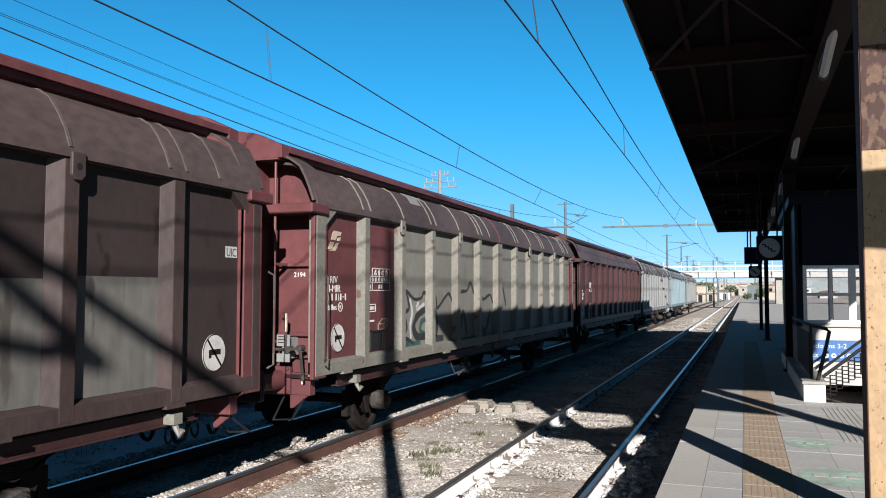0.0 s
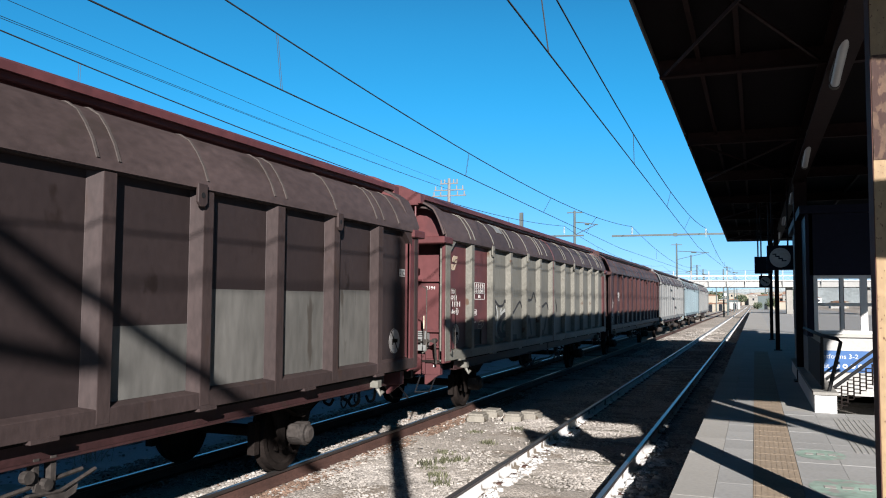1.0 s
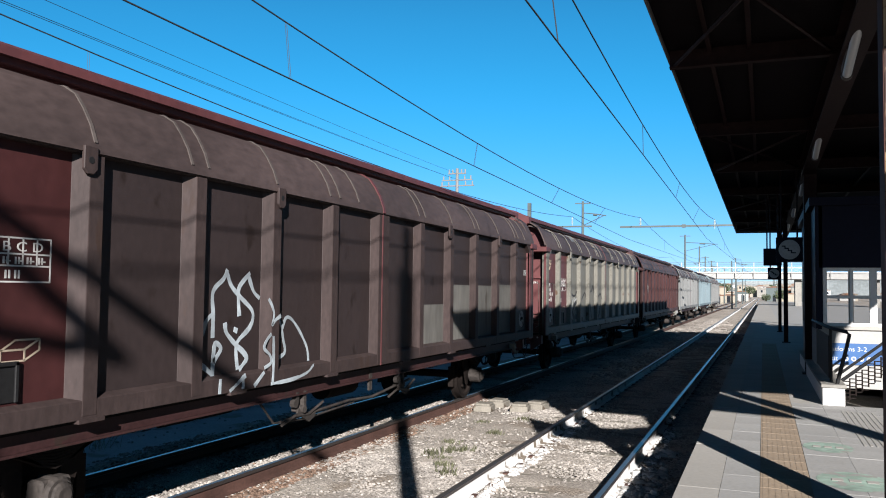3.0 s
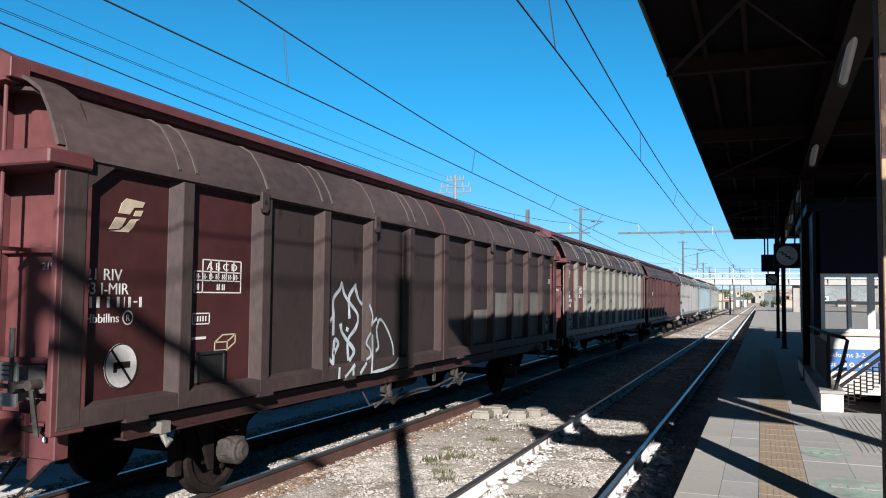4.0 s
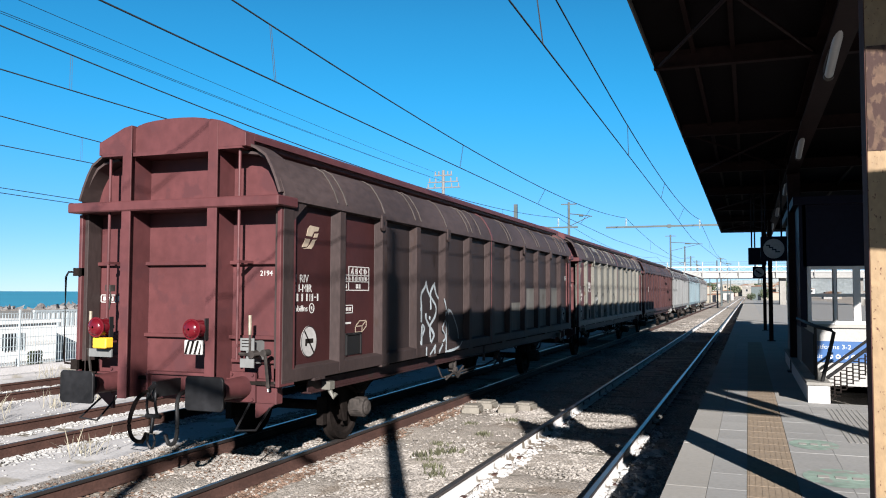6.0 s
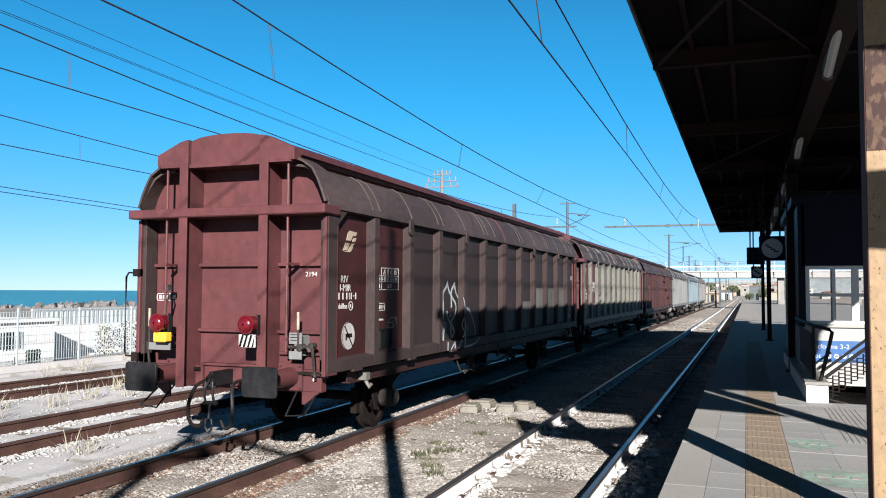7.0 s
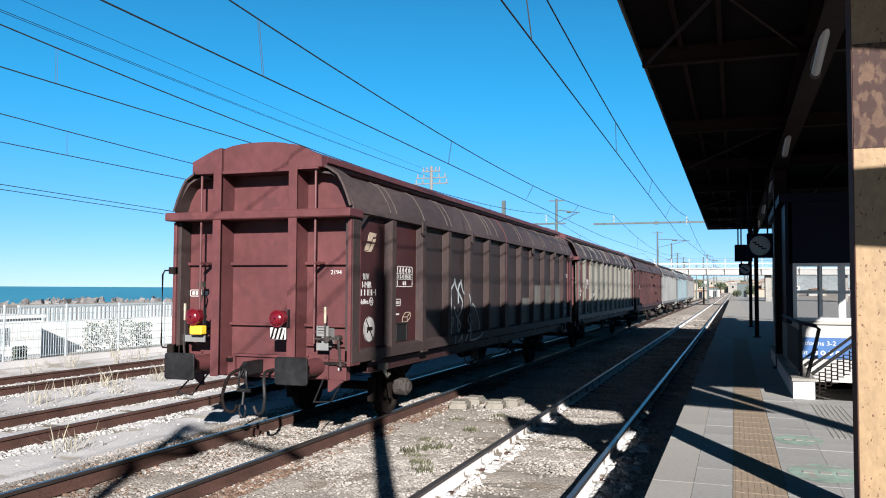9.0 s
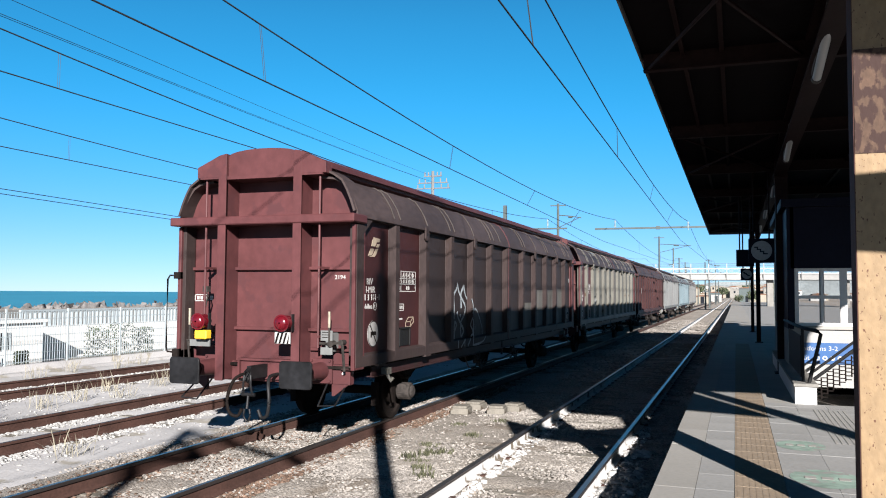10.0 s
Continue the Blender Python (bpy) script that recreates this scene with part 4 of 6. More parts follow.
def disc_sign(w, y, z, r=0.19):
    n = 32
    d = Build().prism([(y + r * math.cos(2 * math.pi * i / n), z + r * math.sin(2 * math.pi * i / n)) for i in range(n)], PANEL_X + 0.0015, PANEL_X + 0.0065, "x")
    ds = part("marking_disc", d, DISC, w, "round white no-shunting mark")
    bars = Build().box(PANEL_X + 0.0066, PANEL_X + 0.0080, y - 0.09, y + 0.10, z - 0.02, z + 0.035)
    bars.box(PANEL_X + 0.0066, PANEL_X + 0.0078, y - 0.09, y - 0.05, z - 0.05, z - 0.02)
    m = Matrix.Translation((0, y, z)) @ pose(0, 0, 0, 40)
    bars.box(PANEL_X + 0.0069, PANEL_X + 0.0080, -0.012, 0.012, -r * 0.95, r * 0.95, m)
    part("disc_symbol", bars, UNDER, ds)
    rg = Build()
    for i in range(n):
        a, b = 2 * math.pi * i / n, 2 * math.pi * (i + 1) / n
        for q in ((r * 0.93, r * 1.0),):
            rg.add([(PANEL_X + 0.0073, y + q[0] * math.cos(a), z + q[0] * math.sin(a)), (PANEL_X + 0.0073, y + q[1] * math.cos(a), z + q[1] * math.sin(a)), (PANEL_X + 0.0073, y + q[1] * math.cos(b), z + q[1] * math.sin(b)), (PANEL_X + 0.0073, y + q[0] * math.cos(b), z + q[0] * math.sin(b))], [(0, 1, 2, 3)])
    part("disc_rim", rg, BROWN, ds)

def emblem(w, y, z, mat, k=1.0):
    """Two slanted ribbon strokes."""
    X0, X1 = PANEL_X + 0.0015, PANEL_X + 0.0065
    def shape(pts):
        return Build().prism([(y + k * a, z + k * b) for a, b in pts], X0, X1, "x")
    e = part("emblem", shape([(-0.10, 0.010), (-0.065, 0.10), (-0.01, 0.145), (0.215, 0.135), (0.185, 0.085), (0.085, 0.075), (0.03, 0.010)]), mat, w, "cream coloured ribbon emblem")
    part("emblem_flag", shape([(0.075, 0.0), (0.105, 0.05), (0.195, 0.06), (0.165, 0.005)]), mat, e)
    part("emblem_bar", shape([(-0.125, -0.025), (-0.005, -0.025), (-0.06, -0.105), (-0.095, -0.125), (-0.205, -0.135)]), mat, e)
    part("emblem_stem", shape([(0.05, -0.03), (0.155, -0.018), (0.11, -0.045), (0.075, -0.10), (0.02, -0.145), (-0.19, -0.15), (-0.07, -0.13), (-0.01, -0.09)]), mat, e)

def side_marks(w, line1, line2, line4, text_mat):
    x = PANEL_X + 0.0025
    lettering(line1, 0.135, text_mat, w, on_side(x, 0.36, 2.235), width=0.40)
    lettering(line2, 0.135, text_mat, w, on_side(x, 0.34, 2.12), width=0.50)
    for yy, wd in ((0.33, 0.05), (0.41, 0.055), (0.49, 0.055), (0.60, 0.05), (0.71, 0.05), (0.79, 0.015), (0.84, 0.05), (0.905, 0.04), (0.97, 0.05)):
        tall = wd != 0.04
        part("painted_bar", Build().box(x - 0.001, x + 0.002, yy, yy + wd * 0.55 if tall else yy + wd, 2.012 if tall else 2.052, 2.10 if tall else 2.064), text_mat, w)
    lettering(line4, 0.105, text_mat, w, on_side(x, 0.36, 1.89), width=0.38)
    ring = Build()
    for i in range(20):
        p, q = 2 * math.pi * i / 20, 2 * math.pi * (i + 1) / 20
        ring.prism([(0.84 + r * math.cos(t), 1.925 + r * math.sin(t)) for r, t in ((0.05, p), (0.062, p), (0.062, q), (0.05, q))], x - 0.001, x + 0.002, "x")
    part("letter_ring", ring, text_mat, w)
    lettering("R", 0.075, text_mat, w, on_side(x, 0.818, 1.898), width=0.045)
    disc_sign(w, 0.78, 1.525)
    y0, y1, z0 = 1.68, 2.42, 2.14
    t = Build()
    for z in (z0, z0 + 0.115, z0 + 0.20, z0 + 0.315):
        t.box(x - 0.001, x + 0.002, y0 if z < z0 + 0.3 else y0 + 0.13, y1, z, z + 0.012)
    for k in range(6):
        yy = y0 + 0.13 + k * (y1 - y0 - 0.13) / 5
        t.box(x - 0.001, x + 0.002, yy - 0.006, yy + 0.006, z0 + 0.115 if 0 < k < 5 else z0, z0 + 0.325)
    t.box(x - 0.001, x + 0.002, y0, y0 + 0.012, z0, z0 + 0.21)
    tb = part("load_table", t, text_mat, w, "white painted load limit grid")
    lettering("A B C D", 0.10, text_mat, tb, on_side(x, y0 + 0.19, z0 + 0.225), width=0.48)
    r = Build()
    for k in range(7):
        r.box(x - 0.001, x + 0.002, y0 + 0.03 + k * 0.1, y0 + 0.045 + k * 0.1, z0 + 0.135, z0 + 0.185)
        r.box(x - 0.001, x + 0.002, y0 + 0.06 + k * 0.1, y0 + 0.072 + k * 0.1, z0 + 0.135, z0 + 0.185)
        r.box(x - 0.001, x + 0.002, y0 + 0.055 + k * 0.1, y0 + 0.095 + k * 0.1, z0 + 0.15, z0 + 0.16)
    for k in (0, 3.2, 4.0):
        r.box(x - 0.001, x + 0.002, y0 + 0.03 + k * 0.1, y0 + 0.045 + k * 0.1, z0 + 0.03, z0 + 0.09).box(x - 0.001, x + 0.002, y0 + 0.06 + k * 0.1, y0 + 0.075 + k * 0.1, z0 + 0.03, z0 + 0.09)
    part("printed_bars", r, text_mat, tb)
    q = Build()
    for zz, ya, yb in ((1.84, 1.67, 1.93), (1.94, 1.67, 1.93)):
        q.box(x - 0.001, x + 0.002, ya, yb, zz, zz + 0.012)
    for yy in (1.67, 1.92):
        q.box(x - 0.001, x + 0.002, yy, yy + 0.012, 1.84, 1.95)
    for k in range(5):
        q.box(x - 0.001, x + 0.002, 1.705 + 0.04 * k, 1.72 + 0.04 * k, 1.87, 1.92)
    q.box(x - 0.001, x + 0.002, 1.67, 1.88, 1.70, 1.725)
    part("tare_box", q, text_mat, w)
    c = Build()
    pts = [(2.02, 1.58), (2.22, 1.58), (2.35, 1.65), (2.35, 1.73), (2.14, 1.73), (2.02, 1.66), (2.02, 1.58)]
    for (a0, b0), (a1, b1) in list(zip(pts[:-1], pts[1:])) + [((2.02, 1.66), (2.22, 1.66)), ((2.22, 1.66), (2.22, 1.58)), ((2.22, 1.66), (2.35, 1.73))]:
        d = Vector((a1 - a0, b1 - b0)).normalized()
        nn = Vector((-d.y, d.x)) * 0.007
        c.prism([(a0 + nn.x, b0 + nn.y), (a1 + nn.x, b1 + nn.y), (a1 - nn.x, b1 - nn.y), (a0 - nn.x, b0 - nn.y)], x - 0.001, x + 0.002, "x")
    part("crate_symbol", c, CREAM, w)
    lh = Build().box(x, x + 0.012, 1.72, 2.16, 1.29, 1.58)
    part("label_holder", lh.box(x + 0.012, x + 0.03, 1.72, 2.16, 1.55, 1.58).box(x + 0.012, x + 0.03, 1.72, 1.75, 1.29, 1.58).box(x + 0.012, x + 0.03, 2.13, 2.16, 1.29, 1.58), BLACK, w, "black document holder", bevel=0.004)

LAYER = itertools.count()
def spray(w, pts, r, mat, x, name, label):
    """One sprayed line: a thin band of uneven width that lies on the wall."""
    lift = 0.0012 + 0.0003 * (next(LAYER) % 9)
    pts = [Vector(p) for p in pts]
    pts = [p for i, p in enumerate(pts) if i == 0 or (p - pts[i - 1]).length > 1e-3]
    n = len(pts)
    left, right = [], []
    for i, p in enumerate(pts):
        d = (pts[min(i + 1, n - 1)] - pts[max(i - 1, 0)]).normalized()
        q = Vector((-d.y, d.x)) * r * (1 + 0.45 * noise.noise((p.x * 7, p.y * 7, lift * 3000)))
        e = d * r * 0.6 * (-1 if i == 0 else 1 if i == n - 1 else 0)
        left.append(p + q + e)
        right.append(p - q + e)
    rim = left + right[::-1]
    b = Build()
    m = 2 * n
    verts = [(x, p.x, p.y) for p in rim] + [(x + lift, p.x, p.y) for p in rim]
    faces = [(i, (i + 1) % m, m + (i + 1) % m, m + i) for i in range(m)]
    for i in range(n - 1):
        faces += [(m + i, m + i + 1, m + m - 2 - i, m + m - 1 - i), (m - 1 - i, m - 2 - i, i + 1, i)]
    return part(name, b.add(verts, faces), mat, w, label)

def curve_pts(pts, n=8):
    out = []
    P = [pts[0]] + list(pts) + [pts[-1]]
    for i in range(1, len(P) - 2):
        p0, p1, p2, p3 = (Vector(q) for q in P[i - 1:i + 3])
        for k in range(n):
            t = k / n
            out.append(tuple(0.5 * ((2 * p1) + (p2 - p0) * t + (2 * p0 - 5 * p1 + 4 * p2 - p3) * t * t + (3 * p1 - p0 - 3 * p2 + p3) * t ** 3)))
    return out + [tuple(pts[-1])]

def end_fittings(w, lamps=True):
    """Lamps, tags, plates and handles on the rear end."""
    yf = -0.13
    for x, z, lab in ((0.50, 1.70, "s"), (-0.86, 1.70, "y")) if lamps else ():
        lamp = thing("tail_lamp", "red tail lamp hooked on the wagon end", "tail lamp", "tail lamps")
        b = Build().cyl((x, yf - 0.02, z), (x, yf - 0.16, z), 0.105, 22).cyl((x, yf - 0.16, z), (x, yf - 0.175, z), 0.118, 22)
        cs = part("lamp_case", b, LENS_RED, lamp, smooth=True)
        n, vs, fs = 20, [], []
        for k in range(5):
            rr, yy = 0.10 * math.cos(k * 0.36), 0.05 * math.sin(k * 0.36)
            vs += [(x + rr * math.cos(2 * math.pi * i / n), yf - 0.175 - yy, z + rr * math.sin(2 * math.pi * i / n)) for i in range(n)]
        for k in range(4):
            fs += [(k * n + i, k * n + (i + 1) % n, (k + 1) * n + (i + 1) % n, (k + 1) * n + i) for i in range(n)]
        part("lens", Build().add(vs, fs), LENS_RED, lamp, "glossy domed red lens", smooth=True)
        part("bracket", Build().box(x + 0.09, x + 0.105, yf - 0.06, yf, z - 0.12, z + 0.12).box(x + 0.0, x + 0.10, yf - 0.03, yf + 0.02, z - 0.02, z + 0.02), BLACK, lamp)
        if lab == "s":
            tg = part("striped_plate", Build().box(x - 0.135, x + 0.105, yf - 0.12, yf - 0.09, z - 0.285, z - 0.125), WHITE, lamp, "plate with red and white slanted stripes", bevel=0.006)
            sb = Build()
            for k in range(4):
                a = x - 0.13 + k * 0.062
                sb.prism([(a, z - 0.28), (a + 0.03, z - 0.28), (min(a + 0.075, x + 0.1), z - 0.13), (min(a + 0.045, x + 0.1), z - 0.13)], yf - 0.1225, yf - 0.1205)
            part("stripe", sb, UNDER, tg)
        else:
            part("battery_case", Build().box(x - 0.07, x + 0.13, yf - 0.15, yf - 0.02, z - 0.25, z - 0.125), YELLOW, lamp, "bright yellow battery case", bevel=0.012)
            part("base_plate", Build().box(x - 0.24, x + 0.10, yf - 0.02, yf + 0.0, z - 0.36, z - 0.265), PALE, lamp, "dirty pale plate with small print")
        LAMPS.append(lamp)
    pl = Build().box(0.96, 1.14, -0.03, -0.015, 1.46, 1.60)
    pl.box(0.96, 1.14, -0.03, -0.015, 1.27, 1.37).box(1.03, 1.07, -0.015, 0.29, 1.30, 1.56)
    pt = part("notice_plate", pl, PALE, w, "white notice plates with small print")
    pb = Build()
    for k in range(3):
        pb.box(0.98, 0.98 + 0.13 - 0.02 * k, -0.0315, -0.0302, 1.57 - 0.035 * k, 1.58 - 0.035 * k)
    part("printed_bars", pb, UNDER, pt)
    lev = Build().tube([(0.93, 0.0, 1.42), (1.12, -0.04, 1.42), (1.28, -0.04, 1.44), (1.30, -0.04, 1.40), (1.30, 0.02, 1.05)], 0.02, 6)
    lev.cyl((1.10, -0.05, 1.40), (1.10, -0.05, 1.84), 0.014, 6).cyl((1.12, -0.06, 1.42), (1.12, 0.05, 1.42), 0.045, 10)
    lev.cyl((1.28, -0.06, 1.44), (1.28, 0.05, 1.44), 0.04, 10)
    part("lock_lever", lev, AXLE, w, smooth=True)
    l2 = Build().tube([(-0.93, 0.0, 1.36), (-1.05, -0.04, 1.38), (-1.22, -0.04, 1.42), (-1.22, 0.02, 1.1)], 0.02, 6)
    l2.cyl((-1.18, -0.05, 1.42), (-1.18, -0.05, 1.86), 0.014, 6)
    l2.box(-0.97, -0.89, -0.05, 0.03, 2.12, 2.2).tube([(-0.93, -0.03, 2.2), (-0.88, -0.05, 2.05), (-0.93, -0.03, 1.9)], 0.014, 6)
    part("lock_lever", l2, AXLE, w, smooth=True)
    wd = Build().cyl((1.10, -0.052, 1.64), (1.10, -0.052, 1.86), 0.02, 8).cyl((-1.18, -0.052, 1.64), (-1.18, -0.052, 1.88), 0.02, 8)
    part("lever_grip", wd, M("worn_brass_grip", (0.2, 0.17, 0.13), 0.5, metal=0.4, fine=20, broad=4), w, "worn yellowish lever grips")
    hr = Build().tube([(-1.44, 0.03, 1.22), (-1.56, -0.06, 1.24), (-1.58, -0.06, 1.30), (-1.58, -0.06, 2.30), (-1.55, -0.05, 2.36), (-1.44, 0.03, 2.36)], 0.014, 6)
    hr.box(-1.50, -1.40, -0.03, 0.08, 2.31, 2.41).box(-1.50, -1.40, -0.03, 0.08, 1.16, 1.28)
    part("hand_rail", hr, UNDER, w, smooth=True)
    fr = Build()
    for a, b, c, d in ((-1.26, -1.02, 1.98, 1.99), (-1.26, -1.02, 2.07, 2.08), (-1.26, -1.25, 1.98, 2.08), (-1.03, -1.02, 1.98, 2.08), (-1.22, -1.18, 2.005, 2.055), (-1.16, -1.12, 2.005, 2.055), (-1.10, -1.06, 2.005, 2.055), (-0.99, -0.94, 2.0, 2.06)):
        fr.box(a - 0.09, b - 0.09, 0.284, 0.2895, c, d)
    part("painted_bars", fr, WHITE, w, "small white framed print")
    lettering("2194", 0.085, WHITE, w, on_end(1.0, 0.2855, 2.31), width=0.17)
    wt = Build().cyl((1.20, 0.185, 1.0), (1.20, 0.191, 1.0), 0.02, 10)
    part("white_dot", wt, WHITE, w)

LAMPS = []
P = BROWN
w1_panels = [(RED_DARK, 0), (RED_DARK, 0)] + [(P, 0)] * 5 + [(P, 0.62), (P, 0.95), (P, 0.95), (P, 0.98), (P, 0)]
w1 = wagon("brown goods wagon with sliding walls, red end and tail lamps", BROWN_FRAME, BROWN_ROOF, RED, RED, w1_panels, SOLE)
side_marks(w1, "21 RIV", "83 I-MIR", "Hbbillns", WHITE)
emblem(w1, 0.79, 2.785, CREAM, 0.98)
end_fittings(w1)
x = PANEL_X + 0.0025
plate = part("notice_mark", Build().box(x, x + 0.0012, 15.33, 15.53, 2.475, 2.59), SPRAY_GREY, w1, "small pale plate with three letters")
lettering("UIC", 0.12, SPRAY_DARK, plate, on_side(x + 0.0014, 15.345, 2.488), width=0.17)
disc_sign(w1, BODY - 0.71, 1.515)
gs = PANEL_X + 0.0055
q0 = [[(4.57, 2.29), (4.52, 2.21), (4.36, 2.08), (4.37, 1.86), (4.37, 1.65)],
      [(4.58, 2.26), (4.65, 2.14), (4.8, 2.03), (5.0, 1.9), (5.03, 1.8), (4.96, 1.7), (4.79, 1.59), (4.75, 1.50), (4.78, 1.31)],
      [(4.79, 1.85), (4.77, 2.04), (4.79, 2.14), (4.95, 2.27)], [(4.94, 2.24), (5.03, 2.09), (5.13, 2.02)],
      [(4.35, 1.86), (4.27, 1.80), (4.2, 1.67)], [(4.72, 1.70), (4.75, 1.69)],
      [(4.56, 1.76), (4.59, 1.67), (4.74, 1.55), (4.88, 1.46), (4.93, 1.39), (4.82, 1.30)],
      [(4.38, 1.28), (4.39, 1.49), (4.42, 1.58), (4.5, 1.52), (4.40, 1.41)],
      [(4.13, 1.40), (4.23, 1.37), (4.37, 1.285)]]
q1 = [[(5.20, 2.0), (5.26, 1.93), (5.30, 1.84), (5.27, 1.73), (5.33, 1.78), (5.42, 1.82)],
      [(5.25, 1.63), (5.17, 1.57), (5.13, 1.49), (5.24, 1.41), (5.26, 1.33), (5.15, 1.29)], [(5.30, 1.6), (5.31, 1.31), (5.30, 1.11)],
      [(4.40, 1.23), (4.39, 1.11)], [(4.56, 1.11), (4.80, 1.235)], [(4.77, 1.235), (4.77, 1.12)], [(4.97, 1.12), (5.13, 1.235)],
      [(6.14, 1.235), (6.0, 1.16), (5.69, 1.115), (5.28, 1.105)]]
q2 = [[(5.45, 1.82), (5.55, 1.75), (5.62, 1.55), (5.65, 1.41), (5.48, 1.35)],
      [(5.60, 1.69), (5.66, 1.79), (5.77, 1.78), (5.95, 1.64), (6.12, 1.44), (6.16, 1.29)]]
for lines, r, gx in ((q0, 0.026, gs), (q2, 0.019, gs), (q1, 0.019, HALF + 0.0035)):
    for line in lines:
        spray(w1, curve_pts(line), r, SPRAY, gx, "graffiti", "white sprayed graffiti line")

w2_panels = [(RED, 0), (RED, 0)] + [(GREY_PANEL, 0)] * 10
w2 = wagon("red ended goods wagon with grey sliding walls and graffiti", GREY_FRAME, BROWN_ROOF, RED, RED, w2_panels, SOLE)
side_marks(w2, "21 RIV", "83 I-MIR", "Hbbillns", WHITE)
emblem(w2, 0.66, 2.785, CREAM, 0.9)
end_fittings(w2, False)
rp = Build().sheet([(p[0] + 0.008, p[1] + 0.008) for p in ROOFLINE[3:6]], 0.006, 3.35, 3.75)
part("roof_notice", rp, PALE, w2, "pale notice plate on the curved roof")
rng = random.Random(5)
crest = [[(3.03, 2.11), (3.07, 2.14), (3.38, 2.01), (3.69, 2.03), (3.79, 2.11), (4.12, 2.1)], [(4.16, 2.21), (4.37, 2.0), (4.43, 1.85), (4.83, 2.04), (5.03, 2.09), (5.25, 1.89)],
         [(5.55, 1.8), (5.62, 2.11), (6.02, 2.15), (6.22, 2.31), (6.43, 2.11)], [(6.87, 2.04), (7.1, 1.98), (7.5, 2.07), (7.7, 1.91)], [(8.2, 1.79), (8.25, 2.03), (8.42, 2.24), (8.64, 1.96), (8.68, 1.84)],
         [(3.07, 2.1), (3.17, 1.87), (2.98, 1.79), (3.08, 1.57), (2.94, 1.47)], [(2.98, 1.36), (3.08, 1.39), (3.38, 1.29)]]
for line in crest:
    spray(w2, curve_pts(line, 4), 0.030, SPRAY_DARK, PANEL_X + 0.0025, "graffiti", "black sprayed graffiti outline")
for line in ([(3.82, 1.83), (3.5, 1.73), (3.36, 1.56), (3.5, 1.41), (3.82, 1.40)], [(4.3, 1.8), (4.4, 1.5), (4.3, 1.35), (4.7, 1.32)], [(5.6, 1.35), (5.8, 1.75), (6.0, 1.35)], [(6.9, 1.8), (6.9, 1.45), (7.2, 1.35), (7.5, 1.7)]):
    spray(w2, curve_pts(line), 0.06, SPRAY_DARK, PANEL_X + 0.0027, "graffiti", "thick dark graffiti stroke")
for line in ([(3.84, 1.67), (3.68, 1.63), (3.64, 1.50), (3.8, 1.44)], [(2.94, 1.295), (3.62, 1.295)]):
    spray(w2, curve_pts(line), 0.045, SPRAY_TEAL, PANEL_X + 0.0030, "graffiti", "teal graffiti fill")
for line in ([(3.2, 2.0), (3.3, 1.8), (3.22, 1.6), (3.25, 1.4)], [(3.55, 1.95), (3.5, 1.85), (3.8, 1.92)]):
    spray(w2, curve_pts(line), 0.03, SPRAY_GREY, PANEL_X + 0.0030, "graffiti", "pale grey graffiti fill")
part("door_handle", Build().tube([(1.58, 0.05, 1.3), (1.66, -0.03, 1.32), (1.66, -0.03, 2.3), (1.58, 0.05, 2.32)], 0.012, 6), STEEL, w2)

part("ladder_rail", Build().tube([(1.50, BODY + 0.05, 1.3), (1.56, BODY + 0.08, 1.34), (1.56, BODY + 0.08, 2.3), (1.50, BODY + 0.05, 2.34)], 0.013, 6), STEEL, w1)
w3 = wagon("faded maroon goods wagon with sliding walls", MAROON, BROWN_ROOF, MAROON, MAROON, all_panels(MAROON), SOLE)
side_marks(w3, "21 RIV", "83 I-MIR", "Hbbillns", WHITE)
w4 = wagon("pale grey goods wagon with sliding walls", PALE, BROWN_ROOF, MAROON, PALE, all_panels(PALE), SOLE)
w5 = wagon("pale blue goods wagon with sliding walls", PALE_BLUE, BROWN_ROOF, MAROON, PALE_BLUE, all_panels(PALE_BLUE), SOLE)
w6 = wagon("pale grey leading goods wagon far down the line", PALE, BROWN_ROOF, PALE, PALE, all_panels(PALE), SOLE)
TRAIN = [w1, w2, w3, w4, w5, w6]

# ---- canopy over the platform ----
CZ = 4.92
can = thing("platform_canopy", "steel platform canopy, coloured as dark as its shade, with a grey fascia", "canopy", kind="structure")
# Out of view, the near edge is notched to fit its shadow outline.
outline = [(-1.01, 4.7), (0.26, 3.9), (1.07, 3.4), (2.05, 3.2), (2.93, 2.9), (4.34, 2.65), (4.7, 3.0), (5.9, 3.0), (5.9, 6.5), (5.5, 7.5), (5.5, 39.9), (-1.12, 39.9)]
part("canopy_roof", Build().prism(outline, CZ + 0.06, CZ + 0.14, "z"), CANOPY_SHADE, can)
fa = Build().prism([(-1.03, 4.7), (-1.01, 4.7), (-1.118, 39.9), (-1.14, 39.9)], CZ, CZ + 0.16, "z").box(-1.14, 5.5, 39.9, 39.925, CZ, CZ + 0.16)
part("fascia", fa, FASCIA, can)
# Unseen board, its outline cut to throw the shadow bands between the tracks.
bd = Build().prism([(4.45, 3.90), (3.4, 4.03), (2.73, 3.66), (1.66, 3.74), (1.31, 3.85), (1.45, 4.44), (1.98, 4.20), (2.98, 4.25), (3.60, 4.42), (4.0, 5.08), (4.45, 5.08)], 2.97, 3.0)
part("gable_board", bd, FASCIA, can)
